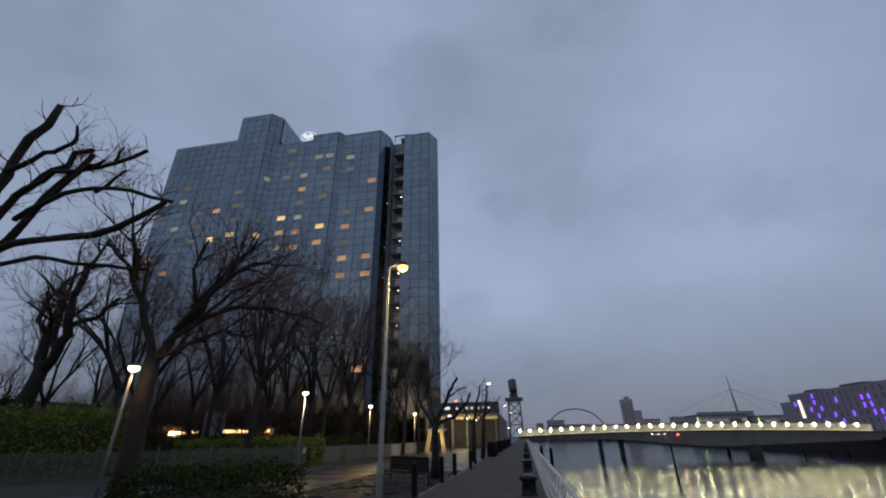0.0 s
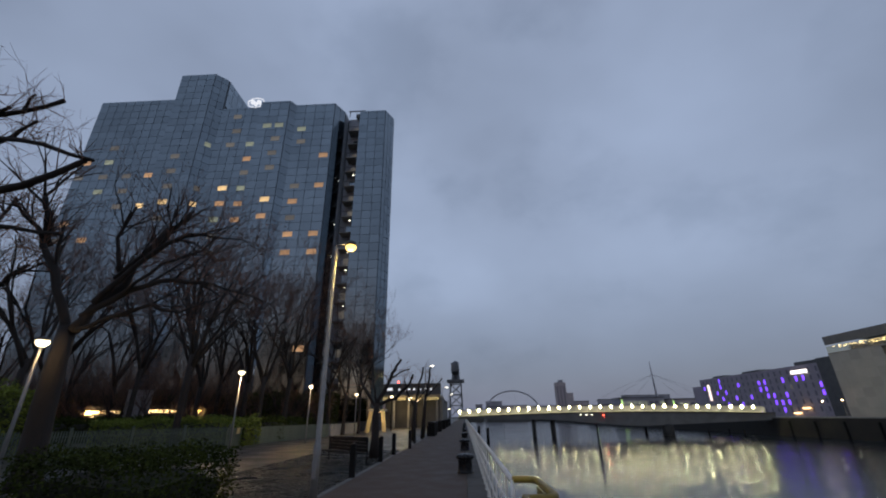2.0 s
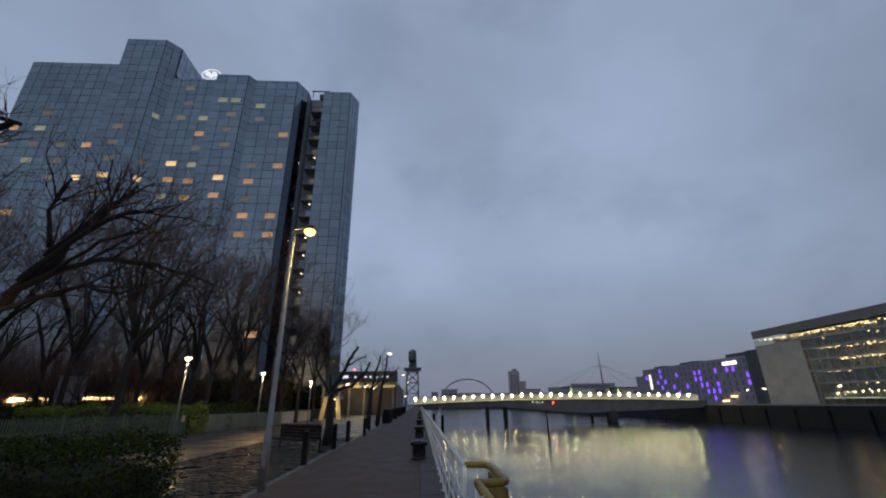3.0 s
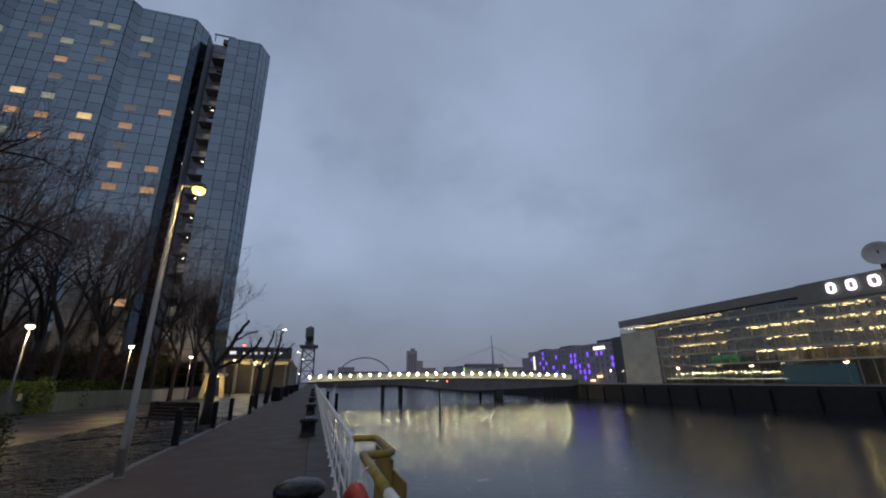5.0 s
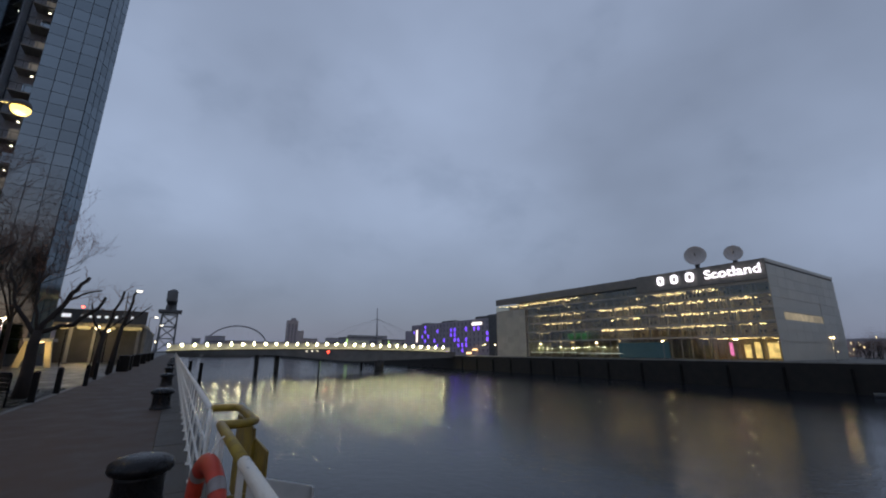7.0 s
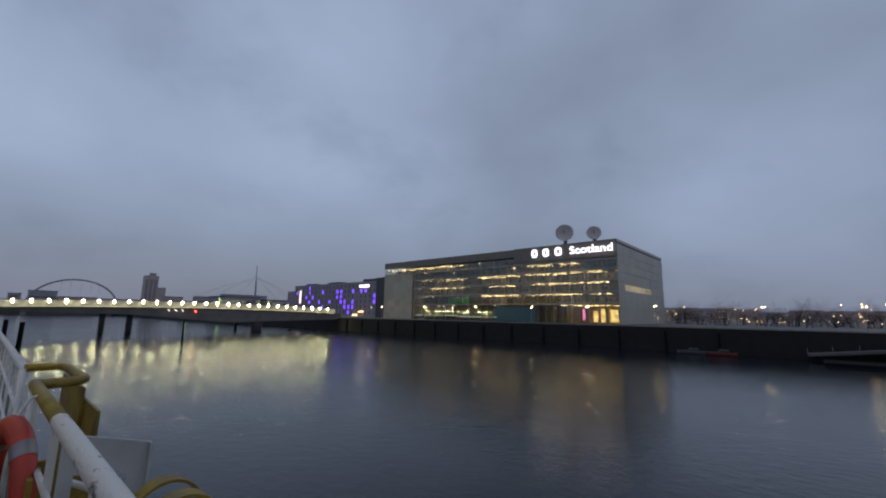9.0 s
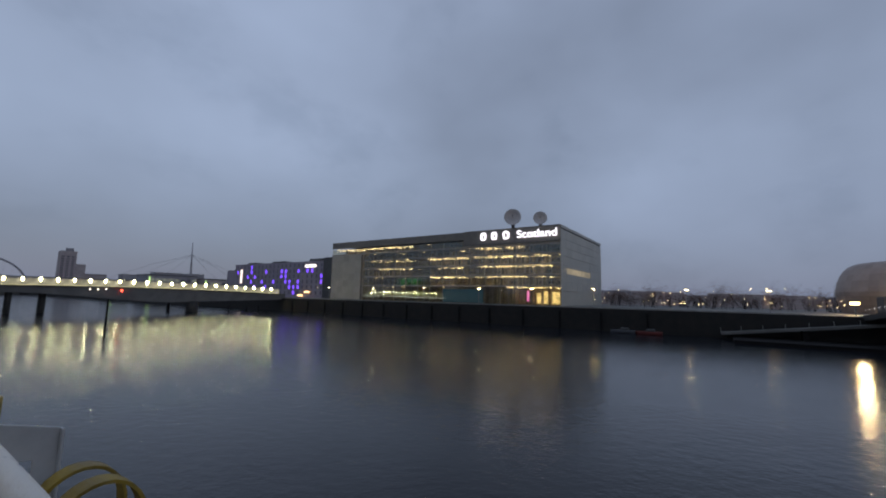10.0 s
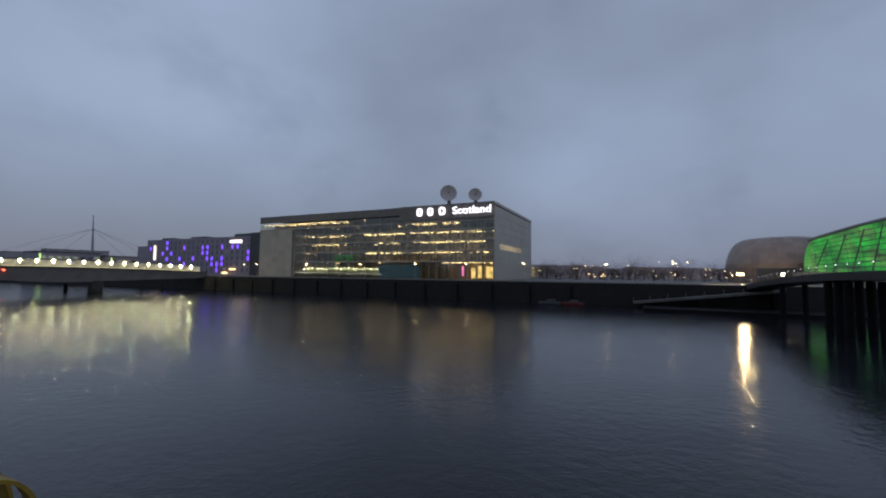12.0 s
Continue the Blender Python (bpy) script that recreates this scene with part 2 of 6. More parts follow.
PURPLE = glow("purple_window_light", (0.13, 0.035, 0.85), 3.6)
SIGN_WHITE = glow("white_sign_letters", (0.95, 0.90, 1.0), 2.6)
OFFICE_LIGHT = glow("office_ceiling_light", (1.0, 0.78, 0.42), 13.0, 0.7, 0.5)
GREEN_LIGHT = glow("green_stage_light", (0.06, 0.75, 0.16), 0.45, 0.98, 0.45)
GREEN_GLASS = glow("green_lit_glass_wall", (0.015, 0.85, 0.05), 1.1, 0.92, 0.30, (0.20, 0.62, 0.10))
RED_BULB = glow("red_lamp_glass", (1.0, 0.06, 0.03), 14)
FACADE_METAL = material("bronze_grey_facade_metal", (0.40, 0.365, 0.30), 0.5, 0.1, (0.32, 0.29, 0.24), 0.3)
EMBLEM = glow("dim_white_sign", (0.9, 0.92, 1.0), 0.9)
PIER = material("dark_wet_pier", (0.05, 0.047, 0.042), 0.7, 0, (0.02, 0.02, 0.018), 0.5)
WARM_STRIP = glow("warm_strip_light", (1.0, 0.62, 0.26), 5)


# ---- mesh helpers ----
def box(bm, x0, x1, y0, y1, z0, z1):
    v = [bm.verts.new(p) for p in ((x0, y0, z0), (x1, y0, z0), (x1, y1, z0), (x0, y1, z0), (x0, y0, z1), (x1, y0, z1), (x1, y1, z1), (x0, y1, z1))]
    for f in ((3, 2, 1, 0), (4, 5, 6, 7), (0, 1, 5, 4), (1, 2, 6, 5), (2, 3, 7, 6), (3, 0, 4, 7)):
        bm.faces.new([v[i] for i in f])


def prism(bm, outline, z0, z1):
    """Upright block over a plan outline, given counter-clockwise."""
    lo = [bm.verts.new((x, y, z0)) for x, y in outline]
    hi = [bm.verts.new((x, y, z1)) for x, y in outline]
    k = len(outline)
    bm.faces.new(lo[::-1])
    bm.faces.new(hi)
    for i in range(k):
        bm.faces.new((lo[i], lo[(i + 1) % k], hi[(i + 1) % k], hi[i]))


def tube(bm, points, radii, sides=8, cap=True):
    """A round bar along points; radii: one number or one a point."""
    pts = [Vector(p) for p in points]
    if not isinstance(radii, (list, tuple)):
        radii = [radii] * len(pts)
    rings = []
    side = None
    for i, p in enumerate(pts):
        d = (pts[min(i + 1, len(pts) - 1)] - pts[max(i - 1, 0)]).normalized()
        if side is None:
            side = d.orthogonal().normalized()
        side = (side - d * side.dot(d))
        side = side.normalized() if side.length > 1e-6 else d.orthogonal().normalized()
        up = d.cross(side)
        rings.append([bm.verts.new(p + radii[i] * (math.cos(a) * side + math.sin(a) * up)) for a in (2 * math.pi * k / sides for k in range(sides))])
    for a, b in zip(rings, rings[1:]):
        for k in range(sides):
            bm.faces.new((a[k], a[(k + 1) % sides], b[(k + 1) % sides], b[k]))
    if cap:
        bm.faces.new(rings[0][::-1])
        bm.faces.new(rings[-1])


def lathe(bm, profile, cx=0.0, cy=0.0, sides=24):
    """A turned body: profile of (radius, height) from the bottom up."""
    rings = [[bm.verts.new((cx + r * math.cos(2 * math.pi * k / sides), cy + r * math.sin(2 * math.pi * k / sides), z)) for k in range(sides)] for r, z in profile]
    for a, b in zip(rings, rings[1:]):
        for k in range(sides):
            bm.faces.new((a[k], a[(k + 1) % sides], b[(k + 1) % sides], b[k]))
    bm.faces.new(rings[0][::-1])
    bm.faces.new(rings[-1])


def quad(bm, a, b, c, d):
    bm.faces.new([bm.verts.new(p) for p in (a, b, c, d)])


def mesh(name, bm, mat, smooth=False):
    me = bpy.data.meshes.new(name)
    bm.to_mesh(me)
    bm.free()
    me.materials.append(mat)
    if smooth:
        me.polygons.foreach_set("use_smooth", [True] * len(me.polygons))
    return me


def part(name, bm, mat, parent=None, label="", smooth=False):
    ob = new(name, mesh(name, bm, mat, smooth))
    ob.parent = parent
    if label:
        tagged(ob, label)
    return ob


def thing(name, label, category, place=(0, 0, 0), turn=0.0, group="", kind=""):
    ob = new(name)
    ob.empty_display_size = 0.2
    ob.location = place
    ob.rotation_euler = (0, 0, radians(turn))
    return tagged(ob, label, category, group, kind)


def boxes(*rows):
    bm = bmesh.new()
    for r in rows:
        box(bm, *r)
    return bm


def bevelled(bm, width, segments=2):
    bmesh.ops.bevel(bm, geom=bm.edges[:], offset=width, segments=segments, affect="EDGES", profile=0.6)
    return bm


def structure(name, bm, mat, label, category):
    return tagged(part(name, bm, mat), label, category, kind="structure")


# ---- large structure: ground, river, far bank ----
Z_WATER = -5.85
Z_FAR = -0.35
Z_BBC = 0.35
X_EDGE = 1.05
X_FAR = 108.0

structure("ground", boxes((-2500, X_EDGE - 0.75, -600, 640, -8.0, -0.05)), EARTH, "dark winter grass and soil beside the promenade", "ground")
structure("promenade", boxes((-3.15, 0.32, -60, 420, -0.05, 0.0)), PAVING, "worn reddish grey riverside paving, damp", "pavement")
structure("road", boxes((-16.0, -3.32, 2.0, 420, -0.049, -0.02)), ASPHALT, "wet dark asphalt service road with puddles", "road")
structure("quay_wall", boxes((X_EDGE - 0.75, X_EDGE - 0.06, -60, 640, -8.0, -0.16)), STONEWALL, "dark weathered river wall under the railing", "wall")
structure("water", boxes((X_EDGE - 0.06, 140, -600, 900, Z_WATER - 2, Z_WATER)), WATER, "dark rippled river water reflecting the lights", "water")
structure("far_bank", boxes((X_FAR + 0.6, 2500, -600, 640, -8, Z_FAR)), FARGROUND, "pale paved far river bank", "ground")
structure("far_quay_wall", boxes((X_FAR, X_FAR + 0.6, -600, 640, -8, Z_FAR + 0.02)), STONEWALL, "tall dark river wall of the far bank", "wall")
structure("river_bend_ground", boxes((-2500, 2500, 640, 3000, -8, -0.4)), FARGROUND, "distant city ground beyond the river bend", "ground")


# ---- hotel tower ----
def facade(parent, p, q, z0, z1, phase, col=1.65, lit=(), pieces=False, floor=3.03):
    """Mirror panes on one straight face between two plan points; two rows to a floor. lit: (share along the face, floor, kind)."""
    p, q = Vector((*p, 0)), Vector((*q, 0))
    run = (q - p)
    length = run.length
    run.normalize()
    out = Vector((run.y, -run.x, 0))
    count = max(1, round(length / col))
    w = length / count
    rest = bmesh.new()
    unit = bmesh.new()
    gap, d, h = 0.036, 0.05, floor / 2
    box(unit, gap, w - gap, -d, 0.02, gap * 0.8, h - gap * 0.8)
    pane_mesh = mesh("pane", unit, MIRROR_GLASS)
    turn = math.atan2(run.y, run.x)
    base = phase - floor * 30 - h / 2
    start = math.ceil((z0 - base) / h)
    z = base + start * h
    while z + 0.4 < z1:
        top = min(z + h, z1)
        for c in range(count):
            at = p + run * (w * c)
            if pieces and top - z > h - 0.01:
                ob = new("pane", pane_mesh)
                ob.parent = parent
                ob.location = (at.x, at.y, z)
                ob.rotation_euler = (0, 0, turn)
            else:
                a = at + run * gap + out * d
                b = at + run * (w - gap) + out * d
                quad(rest, (a.x, a.y, z + gap * 0.8), (b.x, b.y, z + gap * 0.8), (b.x, b.y, top - gap * 0.8), (a.x, a.y, top - gap * 0.8))
        z += h
    if len(rest.faces):
        ob = part("curtain_panes", rest, MIRROR_GLASS, parent)
        tagged(ob, "blue mirror glass panes of the curtain wall", kind="stuff")
    else:
        rest.free()
    for share, k, sort in lit:
        wide = 1.0 if length < 3 else 1.55
        ob = part("lit_window", boxes((-wide / 2, wide / 2, -d - 0.03, 0.0, -0.42, 0.46)), (ROOM_WARM, ROOM_DIM, ROOM_PALE, ROOM_BRIGHT)[sort], parent, "lit hotel room window, curtains half drawn")
        at = p + run * min(max(share * length, wide / 2 + 0.05), length - wide / 2 - 0.05)
        ob.location = (at.x, at.y, phase + floor * k)
        ob.rotation_euler = (0, 0, turn)


hotel = thing("hotel_tower", "tall hotel tower clad in blue mirror glass, some rooms lit", "building", (-40, 60, 0))
HX, HY = 40, -60
W1, W2 = (-67.1, 57.4), (-52.4, 57.4)
T1, T2, T3 = (-51.9, 56.4), (-45.2, 56.4), (-43.6, 58.2)
G1, G2 = (-36.0, 58.2), (-35.4, 56.9)
B1, B2 = (-30.0, 56.9), (-29.2, 58.1)
C1, C2 = (-21.9, 58.1), (-20.7, 60.6)
R1, R2 = (-20.7, 62.9), (-17.8, 62.9)
E0, E1, E2, E3 = (-17.8, 60.5), (-12.9, 60.5), (-11.7, 63.1), (-16.6, 84.0)
H_ROOF, H_LEFT, H_TOWER = 56.2, 58.3, 63.2


def hp(p):
    return (p[0] + HX, p[1] + HY)


bm = bmesh.new()
prism(bm, [hp(p) for p in (W1, (-52.4, 57.42), (-52.0, 58.2), (-43.6, 58.2), (-43.6, 84), (-67.1, 84))], 0, H_LEFT)
prism(bm, [hp(p) for p in ((-43.59, 58.2), G1, (-36.0, 58.0), (-35.4, 56.92), B1, B2, C1, C2, R1, R2, E0, E1, E2, E3, (-43.59, 84))], 0, H_ROOF)
part("wall", bm, MULLION, hotel, "dark metal frame behind the mirror glass")
bm = bmesh.new()
prism(bm, [hp(p) for p in (T1, T2, T3, (-43.58, 66.5), (-51.9, 66.5))], 0, H_TOWER)
part("lift_tower", bm, MULLION, hotel, "glazed stair tower rising above the roof")
PH = 26.25
facade(hotel, hp(W1), hp(W2), 0.5, H_LEFT, PH, 1.63, ((0.39, 7, 1), (0.1, 6, 0), (0.38, 6, 2), (0.07, 5, 1), (0.37, 5, 1), (0.66, 5, 1), (0.93, 5, 0), (0.37, 4, 2), (0.67, 4, 1), (0.66, 3, 1), (0.94, 3, 3), (0.1, 2, 0), (0.09, 1, 1), (0.38, 1, 0)))
facade(hotel, hp(T1), hp(T2), 0.5, H_TOWER, PH, 1.68, ((0.47, 6, 1), (0.48, 5, 1), (0.5, 4, 1), (0.48, 3, 3), (0.46, 2, 1)))
facade(hotel, hp(T2), hp(T3), 0.5, H_TOWER, PH, 1.3, ((0.6, 7, 2), (0.6, 4, 1), (0.6, 3, 3)))
facade(hotel, hp(T3), hp(G1), 0.5, H_ROOF, PH, 1.52, ((0.44, 9.2, 1), (0.41, 7.1, 1), (0.49, 8.1, 1), (0.45, 4.1, 3), (0.46, 3.1, 0), (0.41, 2.1, 2), (0.45, 1.1, 1), (0.46, 0.1, 1), (0.96, 7.1, 2), (0.96, 6.05, 0), (0.96, 5.1, 1), (0.96, 4.05, 2), (0.96, 3.05, 0), (0.96, 2.05, 0)))
facade(hotel, hp(G2), hp(B1), 0.5, H_ROOF, PH, 1.8, ((0.35, 8.05, 2), (0.75, 8.05, 2), (0.7, 7.08, 1), (0.67, 6.08, 1), (0.68, 5.08, 1), (0.7, 3.03, 3), (0.67, 2, 0)))
facade(hotel, hp(B1), hp(B2), 0.5, H_ROOF, PH, 1.5)
facade(hotel, hp(B2), hp(C1), 0.5, H_ROOF, PH, 1.82, ((0.21, 8.02, 2), (0.24, 7.1, 1), (0.84, 6.07, 0), (0.24, 4.04, 1), (0.82, 4.05, 0), (0.24, 3.06, 0), (0.24, 2.04, 1), (0.24, 1.05, 0), (0.82, 1.05, 0), (0.24, 0, 0), (0.83, 0, 0), (0.8, -5, 0)))
facade(hotel, hp(C1), hp(C2), 0.5, H_ROOF, PH, 1.4)
part("recess_wall", boxes((-20.69 + HX, -20.6 + HX, 60.9 + HY, 62.7 + HY, 0.5, H_ROOF), (-20.5 + HX, -17.9 + HX, 62.75 + HY, 62.88 + HY, 0.5, H_ROOF)), material("recess_cladding", (0.36, 0.39, 0.44), 0.45, 0.0), hotel, "dark grey cladding in the stair recess")
facade(hotel, hp(E0), hp(E1), 0.5, H_ROOF, PH, 1.63, pieces=True)
facade(hotel, hp(E1), hp(E2), 0.5, H_ROOF, PH, 1.0, pieces=True)
facade(hotel, hp(E2), hp(E3), 0.5, H_ROOF, PH, 1.7)
facade(hotel, hp((-67.1, 84)), hp(W1), 0.5, H_LEFT, PH, 1.7)
facade(hotel, hp((-43.58, 58.5)), hp((-43.58, 66.5)), H_ROOF + 0.3, H_TOWER, PH, 1.6)
# stair landings in the dark recess
for k in range(17):
    z = 3.4 + 3.03 * k
    part("landing", boxes((-19.9 + HX, -17.82 + HX, 60.8 + HY, 62.7 + HY, z, z + 0.16)), CONCRETE, hotel, "pale stair landing")
    bm = boxes((-19.88 + HX, -17.84 + HX, 60.84 + HY, 60.9 + HY, z + 1.02, z + 1.08))
    for x in (-19.86, -19.2, -18.55, -17.9):
        box(bm, x + HX, x + HX + 0.05, 60.84 + HY, 60.9 + HY, z + 0.16, z + 1.02)
    part("landing_rail", bm, DARK_METAL, hotel)
    part("stair_window", boxes((-19.3 + HX, -18.2 + HX, 62.68 + HY, 62.74 + HY, z + 0.9, z + 2.1)), ROOM_DIM if k % 3 else MIRROR_GLASS, hotel)
    if k in (4, 5, 6, 7, 9, 12):
        part("stair_lamp", boxes((-18.45 + HX, -18.25 + HX, 61.3 + HY, 61.36 + HY, z + 2.5, z + 2.6)), WHITE_BULB, hotel)
bm = bmesh.new()
for x in (-20.2, -17.4):
    box(bm, x + HX - 0.06, x + HX + 0.06, 62 + HY, 62.1 + HY, H_ROOF, H_ROOF + 1.4)
box(bm, -20.4 + HX, -17.2 + HX, 61.9 + HY, 62.1 + HY, H_ROOF + 1.3, H_ROOF + 1.45)
box(bm, -19.0 + HX, -17.2 + HX, 62.2 + HY, 64 + HY, H_ROOF, H_ROOF + 0.9)
part("roof_plant", bm, DARK_METAL, hotel, "dark rooftop plant with a rail")
bm = bmesh.new()
for k in range(28):
    a0, a1 = 2 * math.pi * k / 28, 2 * math.pi * (k + 1) / 28
    tube(bm, [(-37.6 + HX + 1.55 * math.cos(a), 58.6 + HY, H_ROOF + 1.55 + 1.1 * math.sin(a)) for a in (a0, a1)], 0.09, 5, False)
for x, z, r in ((-38.2, 1.7, 0.42), (-37.0, 1.6, 0.42), (-37.6, 1.2, 0.3)):
    lathe(bm, [(r, H_ROOF + z - 0.25), (r, H_ROOF + z + 0.25)], x + HX, 58.6 + HY, 10)
part("roof_sign", bm, EMBLEM, hotel, "small white glowing roof emblem in a ring")

# ---- broadcaster's office across the river ----
office = thing("glass_office_block", "long glass office block with lit floors and rooftop dishes", "building", (133, 43, Z_BBC - 0.7))
OL, OD, OH = 113.4, 55.0, 27.3
FLOORS = (0.0, 6.7, 10.6, 14.4, 18.1, 21.3)
# coordinates: x from the river front inwards, y along the front
for z in FLOORS[1:]:
    part("floor_slab", boxes((0.10, 16, 0.5, OL - 20, z - 0.45, z)), SLAB, office, "grey floor slab edge")
part("core_wall", boxes((16, 17, 0.5, OL, 0, OH - 1)), INTERIOR, office, "dim interior wall behind the glass")
part("roof", boxes((0.0, OD, 0.0, OL, OH - 1.2, OH - 0.6)), DARK_METAL, office)
LOUVRE = material("dark_louvre_metal", (0.20, 0.185, 0.16), 0.55, 0.1, (0.15, 0.14, 0.125), 0.5)
part("roof_fascia", boxes((-0.12, 0.15, 0.0, 37.9, 21.6, OH), (-0.12, 0.15, 37.9, OL, 24.1, OH - 0.2)), LOUVRE, office, "dark louvred roof fascia")
part("roof_fascia_side", boxes((0.151, OD, -0.1, 0.12, OH - 0.9, OH)), LIGHT_CLAD, office)
for i in range(9):
    for j in range(7):
        if j in (2, 3) and 1 <= i <= 5:
            continue
        part("side_panel", boxes((0.2 + i * 6.09, 6.22 + i * 6.09, -0.06, 0.1, 5.0 + j * 2.96, 7.9 + j * 2.96)), LIGHT_CLAD, office)
part("side_window", boxes((6.3, 36.5, -0.02, 0.06, 9.1, 12.9)), glow("side_window_light", (1.0, 0.80, 0.48), 0.42, 0.7, 0.3), office, "band of lit side windows")
part("side_band", boxes((6.3, 36.5, -0.04, 0.09, 13.0, 16.7)), LIGHT_CLAD, office)
part("rear_wall", boxes((OD - 0.5, OD, 0.2, OL, 0, OH - 1.3), (17.2, OD, OL - 0.4, OL, 0, OH - 1.3), (0.2, OD, 0.15, 0.3, 0, OH - 1.3)), LIGHT_CLAD, office)
# solid end bay
for i in range(5):
    for j in range(7):
        part("stone_panel", boxes((0.0, 0.3, OL - 20 + i * 4.0 + 0.02, OL - 20 + i * 4.0 + 3.98, j * 3.0 + 0.02, j * 3.0 + 2.98)), SAND_CLAD, office)
part("end_bay_wall", boxes((0.31, 1, OL - 20, OL, 0, 20.95)), SAND_CLAD, office)
# curtain wall: panes and mullions
pane_w = 3.15
n_bays = 36
rows = list(zip(FLOORS, FLOORS[1:] + (24.1,)))
rng = random.Random(5)
pm = {}
for i in range(n_bays):
    y0 = i * pane_w
    if y0 > OL - 1:
        break
    for j, (za, zb) in enumerate(rows):
        if y0 + pane_w > OL - 19.9 and j < 5:
            continue
        if y0 < 37.7 and j == 5:
            continue
        if j not in pm:
            pm[j] = mesh("pane", boxes((-0.03, 0.03, 0.05, pane_w - 0.05, 0.05, zb - za - 0.5)), OFFICE_GLASS)
        ob = new("pane", pm[j])
        ob.parent = office
        ob.location = (0, y0, za)
        ob.visible_shadow = False
mull = mesh("mullion", boxes((-0.14, 0.1, -0.05, 0.05, 0, 21.3)), FACADE_METAL)
for i in range(0, 30):
    ob = new("mullion", mull)
    ob.parent = office
    ob.location = (0, i * pane_w, 0)
for z in FLOORS[1:]:
    part("transom", boxes((-0.10, 0.09, 0, OL - 20 if z < 21 else OL, z - 0.46, z + 0.02)), FACADE_METAL, office)
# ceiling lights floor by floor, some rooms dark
# room light on the inner walls is added as glow of the partitions themselves
OFFICE_WALL_GLOWS = [glow("office_wall_glow", (1.0, 0.74, 0.36), 1.35 * s, 0.6, 0.8) for s in (0.07, 0.10, 0.14)]
LIT_STRETCHES = (((0, 20, 0.7),), ((3, 33, 0.7), (38, 56, 0.95)), ((3, 33, 0.7), (40, 47, 0.5), (62, 84, 0.7)), ((4, 33, 0.75), (38, 56, 0.95), (63, 88, 0.5)), ((13, 33, 0.85), (40, 48, 0.25)), ((66, 112, 0.9),))
for j, (za, zb) in enumerate(rows):
    y = 0.8
    while y < OL - (21.0 if j < 5 else 2):
        w = rng.choice((0.6, 0.8, 1.0, 1.4))
        on = 0.04
        for ya, yb, share in LIT_STRETCHES[j]:
            if ya < y < yb:
                on = share
        for d in (0.6, 2.7, 5.0):
            if rng.random() < on:
                z = zb - 0.62 - rng.uniform(0.0, 0.12)
                part("ceiling_light", boxes((d, d + 0.25, y, y + w * rng.uniform(0.4, 0.9), z - 0.10, z)), OFFICE_LIGHT, office)
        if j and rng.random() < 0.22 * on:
            part("lit_partition", boxes((5.9, 6.0, y, y + w, za + 0.2, zb - 0.7)), rng.choice(OFFICE_WALL_GLOWS), office)
        if j and rng.random() < 0.30:
            part("desk_screen", boxes((1.2, 1.3, y, y + 0.5, za + 0.8, za + 1.4)), DARK_METAL, office)
        y += w + rng.choice((0.2, 0.4, 0.6, 1.2))
# rear partition, cross walls and columns of each lit floor
for j, (za, zb) in enumerate(rows):
    y1 = OL - 20.4 if j < 5 else OL - 0.5
    y0 = 0.6 if j < 5 else 38.2
    part("back_partition", boxes((8.6, 8.7, y0, y1, za + 0.01, zb - 0.5)), INTERIOR, office, "pale rear office partition")
    y = y0 + 4
    while y < y1 - 2:
        part("column", boxes((1.7, 2.2, y, y + 0.5, za + 0.01, zb - 0.5)), SLAB, office)
        if rng.random() < 0.5:
            part("cross_wall", boxes((3.2, 8.5, y + 1.5, y + 1.62, za + 0.01, zb - 0.5)), INTERIOR, office)
        y += 6.3
part("green_light", boxes((5.0, 5.2, 63, 74, 6.7, 9.4)), GREEN_LIGHT, office, "green lit studio wall")
part("foyer_light", boxes((3.0, 3.2, 1.5, 4.0, 0.6, 4.6), (3.0, 3.2, 5.0, 7.0, 0.6, 4.8), (3.0, 3.2, 8.0, 9.5, 0.6, 4.2)), glow("foyer_glow", (1.0, 0.72, 0.30), 2.0, 0.6, 0.7), office, "warm lit foyer")
part("pink_light", boxes((3.0, 3.2, 12.4, 13.2, 1.2, 4.8)), glow("pink_glow", (1.0, 0.25, 0.75), 1.4), office, "pink lit foyer column")
part("blue_hoarding", boxes((-0.3, -0.15, 29, 47, 0.2, 5.2)), material("blue_green_panel", (0.05, 0.14, 0.155), 0.4), office, "blue-green ground floor panels")
part("ramp_rail_light", boxes((-6.0, -5.93, 42, 60, 1.55, 1.63), (-6.0, -5.93, 60.3, 85, 1.85, 1.93)), glow("ramp_light", (0.9, 1.0, 0.85), 1.2), office, "line of white light along the ramp")
# sign: three plain glowing rings, then the readable word
zs = 23.3
for y0, w in ((28.0, 2.1), (23.5, 2.1), (18.6, 2.3)):
    bm = bmesh.new()
    loops = []
    for x in (-0.75, -0.4):
        for inset in (0.0, 0.52):
            hw, hh, cut_off = w / 2 - inset, 1.4 - inset, 0.55 - 0.6 * inset
            shape = ((-hw + cut_off, -hh), (hw - cut_off, -hh), (hw, -hh + cut_off), (hw, hh - cut_off), (hw - cut_off, hh), (-hw + cut_off, hh), (-hw, hh - cut_off), (-hw, -hh + cut_off))
            loops.append([bm.verts.new((x, y0 + w / 2 + a, zs + 1.5 + b)) for a, b in shape])
    for a, b in ((0, 1), (1, 3), (3, 2), (2, 0)):
        for i in range(8):
            bm.faces.new((loops[a][i], loops[a][(i + 1) % 8], loops[b][(i + 1) % 8], loops[b][i]))
    part("sign_ring", bm, SIGN_WHITE, office, "plain white glowing sign shape")


